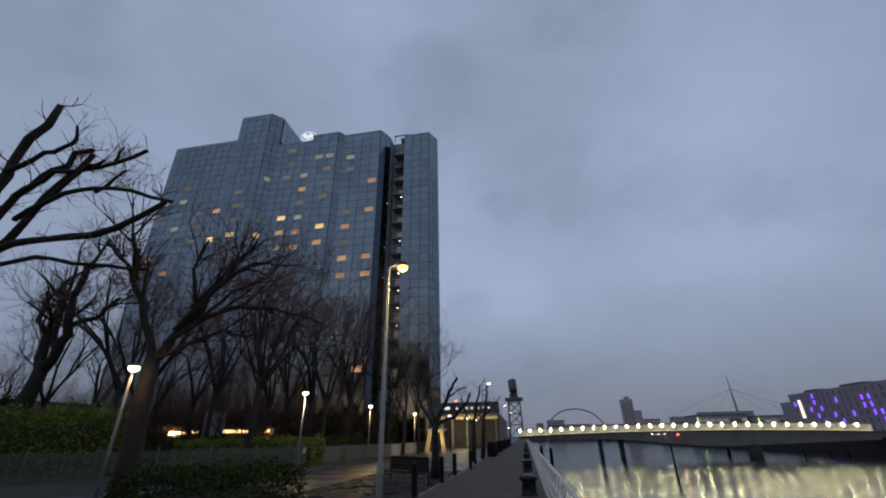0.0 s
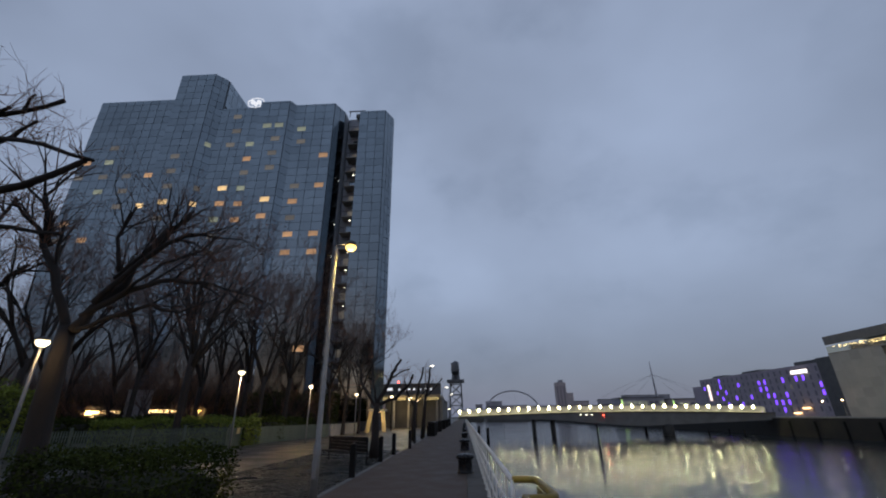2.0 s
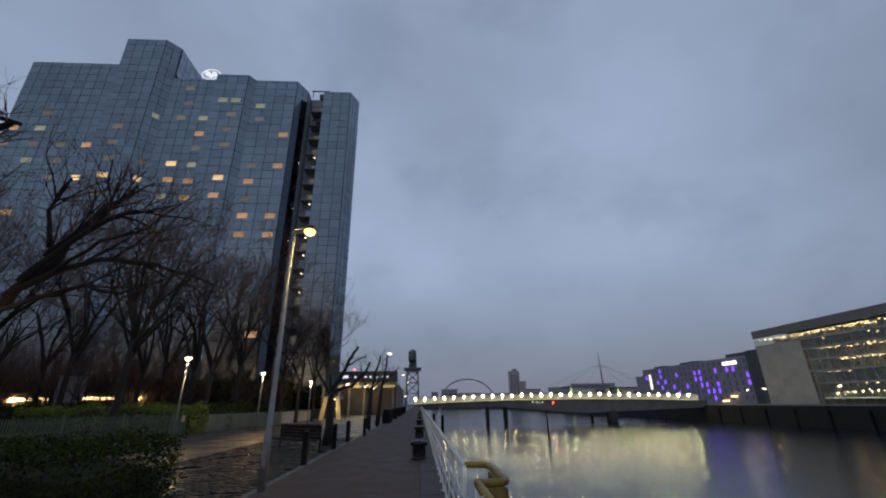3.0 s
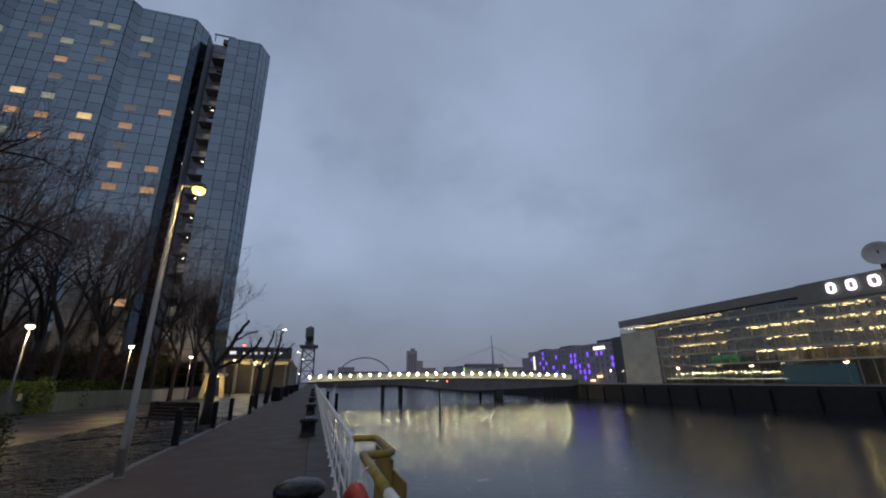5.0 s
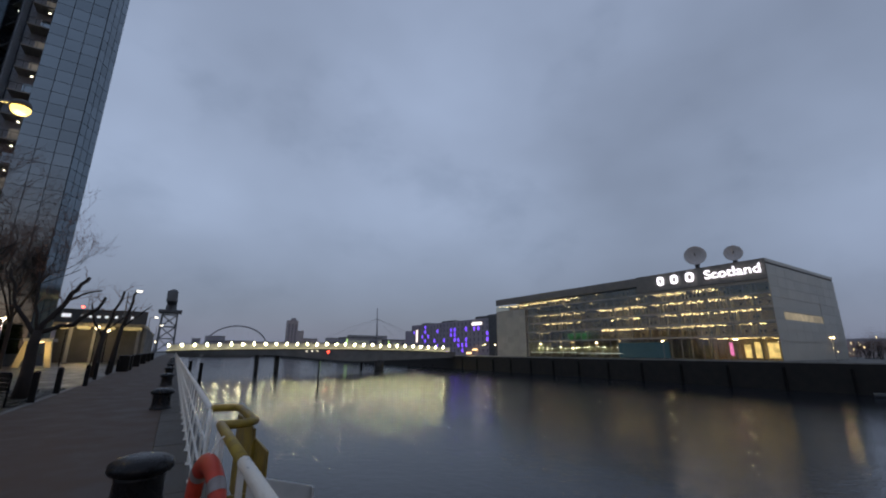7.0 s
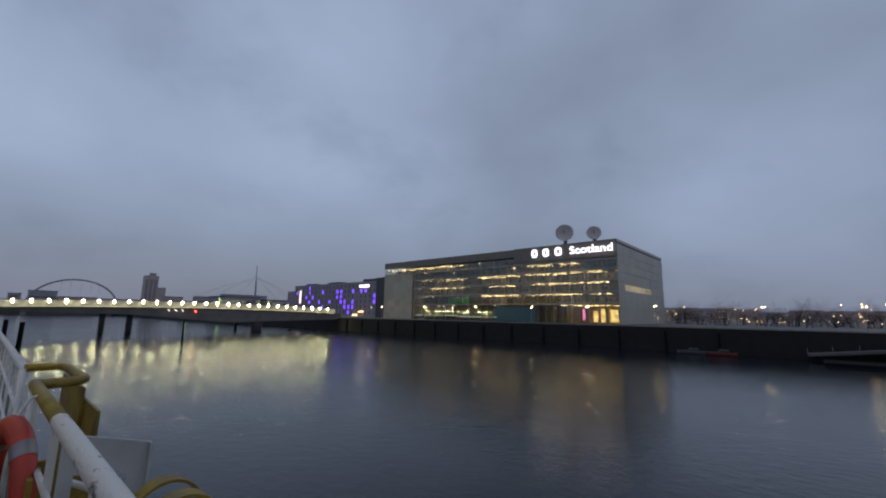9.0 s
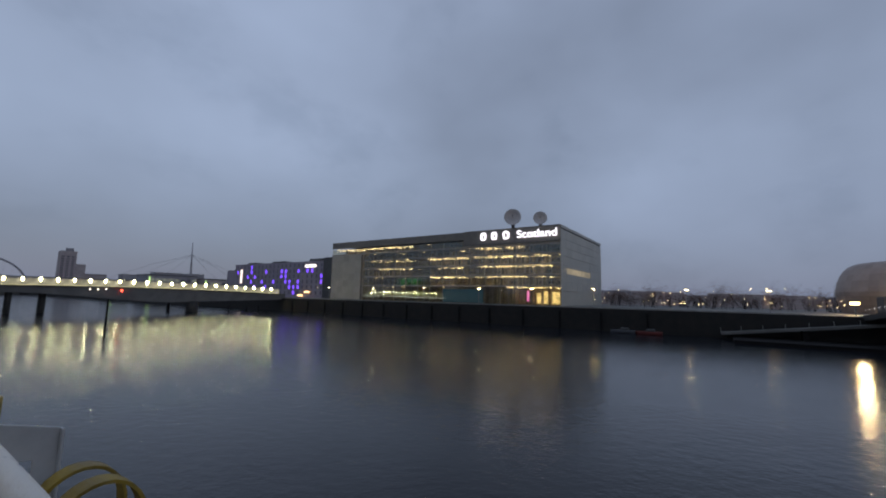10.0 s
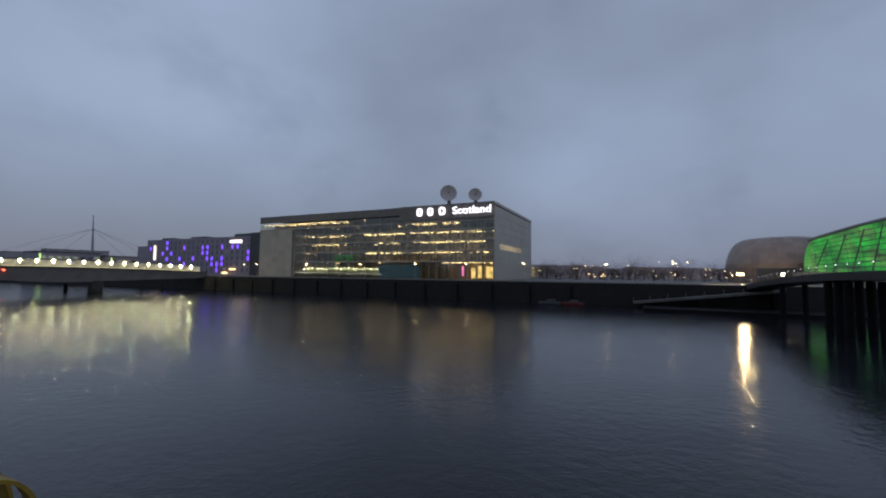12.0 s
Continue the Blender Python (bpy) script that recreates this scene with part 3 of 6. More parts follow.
def lettering(text, size, depth, mat):
    """A word in the built-in font as one mesh, lying in its own x and y."""
    curve = bpy.data.curves.new("lettering", "FONT")
    curve.body, curve.size, curve.extrude, curve.offset = text, size, depth, 0.0
    source = bpy.data.objects.new("lettering", curve)
    scene.collection.objects.link(source)
    me = bpy.data.meshes.new_from_object(source.evaluated_get(bpy.context.evaluated_depsgraph_get()))
    bpy.data.objects.remove(source)
    bpy.data.curves.remove(curve)
    me.materials.clear()
    me.materials.append(mat)
    return me


word = lettering("Scotland", 3.7, 0.12, SIGN_WHITE)
span = max(v.co.x for v in word.vertices)
ob = new("sign_word", word)
ob.parent = office
ob.matrix_local = Matrix(((0, 0, -1, -0.6), (-14.5 / span, 0, 0, 15.6), (0, 1, 0, zs + 0.2), (0, 0, 0, 1)))
tagged(ob, "white glowing letters of the roof sign")


def dish(y, x, r, tilt):
    d = thing("satellite_dish", "pale round satellite dish on the office roof", "satellite dish", (x, y, Z_BBC - 0.7 + OH - 0.6), 0, "rooftop dishes")
    part("mount", boxes((-0.5, 0.5, -0.5, 0.5, 0, r * 1.5)), DARK_METAL, d)
    bm = bmesh.new()
    prof = [(r * s, 0.9 * r * s * s * 0.42) for s in (0.04, 0.25, 0.5, 0.75, 0.92, 1.0)] + [(r * s, 0.9 * r * s * s * 0.42 + 0.09) for s in (0.98, 0.75, 0.5, 0.25, 0.04)]
    lathe(bm, prof, 0, 0, 28)
    rim = part("reflector", bm, material("dish_grey", (0.62, 0.58, 0.55), 0.6, 0.0), d, "pale grey reflector", True)
    rim.location = (-0.6, 0, r * 1.85)
    rim.rotation_euler = (0, radians(tilt), radians(24))
    bm = bmesh.new()
    tube(bm, [(0, 0, r * 0.3), (0, 0, r * 0.95)], 0.16, 8)
    feed = part("feed_horn", bm, DARK_METAL, rim)


dish(63.8, 141, 3.2, -82)
dish(52.9, 141, 2.5, -80)

# ---- quay edge: coping, railing, ladder gate ----
RX, RZ = 0.80, 1.12
coping = thing("quay_coping", "row of worn stone coping slabs along the quay edge", "coping", (0, 0, 0), kind="structure")
slab = mesh("coping_slab", bevelled(boxes((0.325, X_EDGE, 0.006, 1.494, -0.155, 0.012)), 0.012, 1), COPING)
for k in range(90):
    ob = new("coping_slab", slab)
    ob.parent = coping
    ob.location = (0, -12 + 1.5 * k, 0.002 * ((k * 7) % 3))
part("coping_run", boxes((0.325, X_EDGE, 123.01, 640, -0.155, 0.012), (0.325, X_EDGE, -60, -12.01, -0.155, 0.012)), COPING, coping)

railing = thing("riverside_railing", "white painted tubular railing with chipped paint on the quay", "railing", (RX, 0, 0.012))
post = bmesh.new()
box(post, -0.011, 0.011, -0.05, 0.05, 0.0, 1.05)
box(post, -0.03, 0.05, -0.06, 0.06, 0.0, 0.015)
post = mesh("railing_post", post, WHITE_PAINT)
y = -18.6
while y < 165:
    if not 3.7 < y < 4.65:
        ob = new("railing_post", post)
        ob.parent = railing
        ob.location = (0, y, 0)
    y += 1.0


def straight_rail(name, y0, y1, x, z, r, mat, label="", sides=10):
    bm = bmesh.new()
    n = 2 if y1 - y0 < 30 else 8
    tube(bm, [(x, y0 + (y1 - y0) * k / n, z) for k in range(n + 1)], r, sides)
    part(name, bm, mat, railing, label, True)


CHIPPED = material("white_paint_worn_to_grey", (0.74, 0.73, 0.68), 0.5, 0, (0.13, 0.15, 0.17), 9.0, 0.5, 30, stretch=(1, 0.55, 1))
for node in CHIPPED.node_tree.nodes:
    if node.type == "VALTORGB":
        node.color_ramp.elements[0].position, node.color_ramp.elements[1].position = 0.36, 0.415
straight_rail("top_rail", -20, 2.32, 0, RZ - 0.057, 0.034, CHIPPED, "white handrail worn to grey", 14)
straight_rail("yellow_rail", 2.32, 3.64, 0, RZ - 0.057, 0.034, YELLOW_PAINT, "yellow painted handrail", 14)
straight_rail("top_rail", 4.70, 166, 0, RZ - 0.057, 0.034, WHITE_PAINT, "white handrail", 14)
for z in (0.20, 0.48, 0.76):
    straight_rail("lower_rail", -20, 3.64, -0.012, z, 0.014, WHITE_PAINT)
    straight_rail("lower_rail", 4.70, 166, -0.012, z, 0.014, WHITE_PAINT)
bm = bmesh.new()
hoop = []
for a, b in ((0, 3.64), (0.03, 3.60), (0.21, 3.64), (0.26, 3.72), (0.26, 4.60), (0.21, 4.70), (0.05, 4.74), (0, 4.70)):
    hoop.append((a, b, RZ - 0.057))
tube(bm, hoop, 0.034, 12)
part("gate_hoop", bm, YELLOW_PAINT, railing, "yellow hoop bowed out over the ladder", True)
bm = boxes((0.255, 0.275, 3.7, 4.7, 0.30, 1.0), (0.278, 0.292, 3.2, 4.3, 0.42, 0.92))
part("gate_plate", bm, YELLOW_PAINT, railing, "yellow steel side plate of the ladder gate")
for y in (3.64, 4.70):
    bm = bmesh.new()
    tube(bm, [(0, y, 0), (0, y, RZ - 0.06)], 0.022, 10)
    part("gate_post", bm, WHITE_PAINT, railing, "", True)
part("gate_step_plate", boxes((-0.03, 0.27, 2.72, 2.74, 0.05, 0.80), (-0.05, -0.03, 2.6, 3.3, 0.08, 0.75)), YELLOW_PAINT, railing, "yellow steel plate under the handrail")
PLATE_WHITE = material("dull_white_plate", (0.48, 0.48, 0.46), 0.5, 0, (0.34, 0.34, 0.33), 3)
bm = bmesh.new()
rim = [[bm.verts.new((x, y, z)) for x, z in ((0.0, 0.40), (0.31, 0.40), (0.31, 0.945), (0.0, 1.035))] for y in (2.16, 2.178)]
hole = [[bm.verts.new((x, y, z)) for x, z in ((0.05, 0.47), (0.235, 0.47), (0.235, 0.83), (0.05, 0.86))] for y in (2.16, 2.178)]
for i in range(4):
    j = (i + 1) % 4
    bm.faces.new((rim[0][i], rim[0][j], hole[0][j], hole[0][i]))
    bm.faces.new((rim[1][j], rim[1][i], hole[1][i], hole[1][j]))
    bm.faces.new((rim[0][j], rim[0][i], rim[1][i], rim[1][j]))
    bm.faces.new((hole[0][i], hole[0][j], hole[1][j], hole[1][i]))
part("bracket_plate", bm, PLATE_WHITE, railing, "dull white bracket plate with an opening")
part("plate_flange", boxes((0.311, 0.320, 2.13, 2.181, 0.40, 0.943)), PLATE_WHITE, railing)
for y in (1.60, 1.80):
    bm = bmesh.new()
    n = 14
    prev = None
    for k in range(n + 1):
        a = math.pi * k / n
        c, s = math.cos(a), math.sin(a)
        ring = [bm.verts.new(p) for p in ((0.30 - 0.15 * c, y - 0.04, 0.70 + 0.18 * s), (0.30 - 0.15 * c, y + 0.04, 0.70 + 0.18 * s), (0.30 - 0.138 * c, y + 0.04, 0.70 + 0.168 * s), (0.30 - 0.138 * c, y - 0.04, 0.70 + 0.168 * s))]
        if prev:
            for i in range(4):
                bm.faces.new((prev[i], prev[(i + 1) % 4], ring[(i + 1) % 4], ring[i]))
        prev = ring
    box(bm, 0.438, 0.45, y - 0.04, y + 0.04, -4.5, 0.70)
    box(bm, 0.15, 0.162, y - 0.04, y + 0.04, 0.0, 0.70)
    part("ladder_stile", bm, YELLOW_PAINT, railing, "yellow curved stile of the quay ladder")
bm = bmesh.new()
tube(bm, [(0.0, 3.3, 0.62), (0.15, 2.4, 0.72), (0.24, 1.75, 0.76)], 0.016, 8)
part("brace_bar", bm, WHITE_PAINT, railing, "thin white brace bar")

lifebuoy = thing("lifebuoy", "orange ring lifebuoy with silver tape hung on the railing", "lifebuoy", (0.70, 3.0, 0.63), 9)
bm = bmesh.new()
n, m = 40, 12
rings = []
for k in range(n):
    a = 2 * math.pi * k / n
    rings.append([bm.verts.new((0.05 * math.sin(2 * math.pi * j / m), (0.31 + 0.062 * math.cos(2 * math.pi * j / m)) * math.cos(a), (0.31 + 0.062 * math.cos(2 * math.pi * j / m)) * math.sin(a))) for j in range(m)])
for k in range(n):
    for j in range(m):
        bm.faces.new((rings[k][j], rings[(k + 1) % n][j], rings[(k + 1) % n][(j + 1) % m], rings[k][(j + 1) % m]))
part("ring", bm, ORANGE, lifebuoy, "", True)
for q in range(4):
    bm = bmesh.new()
    a0 = math.pi / 4 + q * math.pi / 2
    rr = []
    for a in (a0 - 0.11, a0, a0 + 0.11):
        rr.append([bm.verts.new((0.0525 * math.sin(2 * math.pi * j / m), (0.31 + 0.065 * math.cos(2 * math.pi * j / m)) * math.cos(a), (0.31 + 0.065 * math.cos(2 * math.pi * j / m)) * math.sin(a))) for j in range(m)])
    for u, v in zip(rr, rr[1:]):
        for j in range(m):
            bm.faces.new((u[j], v[j], v[(j + 1) % m], u[(j + 1) % m]))
    part("tape_band", bm, REFLECT, lifebuoy, "silver reflective tape", True)
bm = bmesh.new()
tube(bm, [(0.0, 0.0, 0.36), (0.05, 0.02, 0.45), (0.12, 0.02, 0.47)], 0.008, 6)
part("hanging_rope", bm, WHITE_PAINT, lifebuoy)

# mooring bollards along the edge
first = thing("mooring_bollard", "black cast iron mooring bollard with a flared cap", "bollard", (0.29, 5.45, 0), 0, "mooring bollards on the quay")
bm = bmesh.new()
lathe(bm, [(0.275, 0), (0.275, 0.03), (0.245, 0.06), (0.235, 0.12), (0.225, 0.36), (0.235, 0.40)], 0, 0, 28)
part("stem", bm, BLACK_IRON, first, "", True)
bm = bmesh.new()
lathe(bm, [(0.23, 0.40), (0.26, 0.405), (0.285, 0.42), (0.30, 0.445), (0.30, 0.475), (0.285, 0.515), (0.235, 0.55), (0.13, 0.578), (0.02, 0.586)], 0, 0, 32)
part("cap", bm, BLACK_IRON, first, "glossy black flared cap", True)
for y in (14.75, 24.2, 34.0, 43.5, 53.0, 62.5, 72.0, 81.5):
    copy_thing(first, pose(0.29, y, 0, 0, 0, y * 7))

# ---- promenade: lamp posts, posts, bench ----
street = thing("street_lamp", "tall tapered galvanised street lamp with a lit sodium head", "street lamp", (-3.01, 9.67, 0))
bm = bmesh.new()
tube(bm, [(0, 0, 0), (0, 0, 0.02)], 0.10, 14)
tube(bm, [(0, 0, 0), (0, 0, 1.15), (0, 0, 1.2), (0, 0, 6.0)], [0.082, 0.08, 0.062, 0.045], 14)
part("pole", bm, GALV, street, "", True)
part("access_door", boxes((-0.045, 0.045, -0.088, -0.078, 0.5, 0.95)), GALV, street)
bm = bmesh.new()
tube(bm, [(0, 0, 5.92), (0.0, 0, 6.02), (0.06, -0.0, 6.06), (0.34, 0, 6.09)], 0.028, 10)
part("arm", bm, GALV, street, "", True)
bm = bmesh.new()
lathe(bm, [(0.05, 6.02), (0.13, 6.03), (0.15, 6.06), (0.13, 6.13), (0.06, 6.17)], 0.40, 0, 18)
head = part("lamp_head", bm, DARK_METAL, street, "grey lamp housing", True)
bm = bmesh.new()
lathe(bm, [(0.03, 5.88), (0.10, 5.90), (0.14, 5.96), (0.14, 6.018)], 0.40, 0, 18)
part("lens", bm, SODIUM, head, "glowing amber lens", True)
lamp("street_lamp_light", (-2.61, 9.67, 5.72), 60, (1.0, 0.66, 0.24), 0.12)

path_lamps = [(-11.9, 11.05, 3.85), (-11.9, 22.4, 4.1), (-12.0, 33.6, 4.1), (-11.5, 46.6, 4.1)]
for x, y, h in path_lamps:
    t = thing("path_lamp", "slim galvanised path lamp with a lit white lantern", "lamp post", (x, y, -0.05), 0, "path lamps by the fence")
    bm = bmesh.new()
    tube(bm, [(0, 0, 0), (0, 0, h - 0.02)], [0.055, 0.038], 10)
    part("pole", bm, GALV, t, "", True)
    bm = bmesh.new()
    lathe(bm, [(0.04, h + 0.13), (0.17, h + 0.16), (0.15, h + 0.21), (0.05, h + 0.25)], 0, 0, 16)
    cap = part("lantern_cap", bm, DARK_METAL, t, "", True)
    bm = bmesh.new()
    lathe(bm, [(0.05, h - 0.04), (0.12, h), (0.16, h + 0.06), (0.16, h + 0.129)], 0, 0, 16)
    part("lens", bm, WARM_BULB, cap, "glowing white lens", True)
    lamp("path_lamp_light", (x, y, h - 0.2), 36 if y < 20 else 340, (1.0, 0.66, 0.32), 0.1)

far_lamps = ((-5.1, 60.0, 8.4, -1), (-4.6, 100.0, 8.0, -1), (-4.4, 132.0, 8.0, -1))
for k, (x, y, h, s) in enumerate(far_lamps):
    t = thing("road_lamp", "tall grey road lamp with a short lit arm", "street lamp", (x, y, -0.02), 0, "road lamps along the quay")
    bm = bmesh.new()
    tube(bm, [(0, 0, 0), (0, 0, h), (0.1, 0, h + 0.12), (0.75, 0, h + 0.15)], [0.09, 0.055, 0.05, 0.05], 8)
    part("pole", bm, GALV, t, "", True)
    part("lens", bevelled(boxes((0.75, 1.25, -0.12, 0.12, h + 0.08, h + 0.2)), 0.03, 1), WHITE_BULB, t, "glowing white lens")

first = thing("timber_post", "short black timber post at the promenade edge", "post", (-3.24, 13.85, -0.02), 0, "posts along the promenade edge")
bm = bevelled(boxes((-0.085, 0.085, -0.085, 0.085, 0, 0.98)), 0.02, 2)
part("shaft", bm, BLACK_WOOD, first)
bm = bmesh.new()
lathe(bm, [(0.04, 0.98), (0.075, 0.985), (0.06, 1.01), (0.01, 1.02)], 0, 0, 12)
part("post_cap", bm, BLACK_IRON, first)
for x, y, r in ((-3.24, 18.5, 4), (-3.24, 21.9, -5), (-2.95, 26.0, 3), (-3.24, 31.0, 8), (-3.24, 36.5, 2), (-3.24, 42.0, 0)):
    copy_thing(first, pose(x, y, -0.02, 0, 0, r))

sign_frame = thing("notice_board_bench", "black bench-like frame with a slatted back on slim legs", "bench", (-4.75, 18.65, -0.02), -45)
for k in range(4):
    part("slat", bevelled(boxes((-1.55, 1.55, -0.02, 0.02, 0.47 + 0.125 * k, 0.588 + 0.125 * k)), 0.008, 1), BLACK_WOOD, sign_frame)
part("seat", bevelled(boxes((-1.55, 1.55, -0.50, -0.05, 0.42, 0.46)), 0.01, 1), BLACK_WOOD, sign_frame)
for x in (-1.58, 1.58):
    bm = bmesh.new()
    tube(bm, [(x, 0.03, 0), (x, 0.03, 0.93), (x, 0.0, 0.985)], 0.03, 8)
    part("leg", bm, BLACK_IRON, sign_frame, "", True)
    bm = bmesh.new()
    tube(bm, [(x, -0.48, 0), (x, -0.48, 0.43)], 0.03, 8)
    part("leg", bm, BLACK_IRON, sign_frame, "", True)
bm = bmesh.new()
tube(bm, [(-1.58, 0, 0.985), (1.58, 0, 0.985)], 0.03, 8)
part("top_bar", bm, BLACK_IRON, sign_frame, "", True)

first = thing("litter_bin", "dark boxy litter bin on the promenade", "bin", (-2.9, 42.6, 0), 0, "bins and planters on the promenade")
part("body", bevelled(boxes((-0.35, 0.35, -0.45, 0.45, 0, 1.15)), 0.04, 2), BLACK_WOOD, first)
part("lid", bevelled(boxes((-0.38, 0.38, -0.48, 0.48, 1.15, 1.25)), 0.03, 1), BLACK_IRON, first)
for y in (45.5, 55.0, 66.0, 78.0, 90.0):
    copy_thing(first, pose(-2.9, y, 0, 0, 0, 0))
kerb = thing("kerb", "granite kerb between promenade and road", "kerb", (0, 0, 0), kind="structure")
stone = mesh("kerb_stone", bevelled(boxes((-3.318, -3.152, 0.006, 0.994, -0.06, 0.014)), 0.01, 1), KERB)
for k in range(80):
    ob = new("kerb_stone", stone)
    ob.parent = kerb
    ob.location = (0, 2 + k, 0)
part("kerb_run", boxes((-3.318, -3.152, 82, 420, -0.06, 0.014), (-3.318, -3.152, -60, 2, -0.06, 0.014)), KERB, kerb)

# wet stone setts between the kerb and the road
r3 = random.Random(31)
verts, faces = [], []
y = 6.5
row = 0
while y < 25.0:
    x = -7.8 + (0.1 if row % 2 else 0.0)
    while x < -3.36:
        w = r3.uniform(0.17, 0.21)
        z = -0.018 + r3.uniform(0.0, 0.014)
        sx, sy = r3.gauss(0, 0.012), r3.gauss(0, 0.012)
        x1, y1 = min(x + w - 0.014, -3.33), y + 0.116
        k = len(verts)
        for px, py, f in ((x, y, 0), (x1, y, 0), (x1, y1, 0), (x, y1, 0), (x + 0.012, y + 0.012, 1), (x1 - 0.012, y + 0.012, 1), (x1 - 0.012, y1 - 0.012, 1), (x + 0.012, y1 - 0.012, 1)):
            verts.append((px, py, z + sx * (px - x) * 4 + sy * (py - y) * 4 + 0.012 if f else -0.03))
        faces += [(k + 4, k + 5, k + 6, k + 7), (k, k + 1, k + 5, k + 4), (k + 1, k + 2, k + 6, k + 5), (k + 2, k + 3, k + 7, k + 6), (k + 3, k, k + 4, k + 7)]
        x += w
    y += 0.13
    row += 1
me = bpy.data.meshes.new("setts")
me.from_pydata(verts, [], faces)
me.materials.append(SETT)
tagged(new("sett_paving", me), "wet dark stone setts beside the kerb", "paving", kind="stuff")

# ---- fence, low wall and hedges by the gardens ----
FA, FB, FC = (-30.0, 11.7), (-16.2, 30.0), (-14.0, 45.5)


def run_points(a, b, step):
    d = Vector((b[0] - a[0], b[1] - a[1]))
    n = max(1, int(d.length / step))
    return [(a[0] + d.x * k / n, a[1] + d.y * k / n) for k in range(n + 1)], math.degrees(math.atan2(d.y, d.x))


fence = thing("paling_fence", "grey-green upright paling fence before the hedge", "fence", (0, 0, -0.05))
pale = mesh("paling", boxes((-0.035, 0.035, -0.012, 0.012, 0.06, 1.32)), FENCE_GREEN)
fpost = mesh("fence_post", bevelled(boxes((-0.07, 0.07, -0.07, 0.07, 0, 1.5)), 0.015, 1), FENCE_GREEN)
pts, ang = run_points(FA, FB, 0.12)
for x, y in pts[:: 1]:
    ob = new("paling", pale)
    ob.parent = fence
    ob.location, ob.rotation_euler = (x, y, 0), (0, 0, radians(ang))
pts, ang = run_points(FA, FB, 2.7)
for x, y in pts:
    ob = new("fence_post", fpost)
    ob.parent = fence
    ob.location, ob.rotation_euler = (x, y, 0), (0, 0, radians(ang))
for z in (0.3, 1.05):
    bm = bmesh.new()
    o = Vector((math.sin(radians(ang)), -math.cos(radians(ang)))) * -0.035
    tube(bm, [(FA[0] + o.x, FA[1] + o.y, z), (FB[0] + o.x, FB[1] + o.y, z)], 0.03, 4)
    part("fence_rail", bm, FENCE_GREEN, fence)
low = thing("panel_fence", "grey-green close-boarded low fence beside the road", "fence", (0, 0, -0.05))
pts, ang = run_points(FB, FC, 0.5)
board = mesh("board", boxes((-0.245, 0.245, -0.02, 0.02, 0.02, 1.25)), FENCE_GREEN)
for x, y in pts:
    ob = new("board", board)
    ob.parent = low
    ob.location, ob.rotation_euler = (x, y, 0), (0, 0, radians(ang))
part("small_notice", boxes((-15.98, -15.94, 30.6, 31.0, 0.85, 1.25)), material("pale_notice", (0.5, 0.42, 0.22), 0.6), low, "small pale notice plate")
structure("garden_wall", boxes((-20.5, -13.85, 45.6, 45.9, -0.05, 1.15), (-14.1, -13.8, 45.9, 58, -0.05, 1.15)), CONCRETE, "low rendered concrete garden wall", "wall")


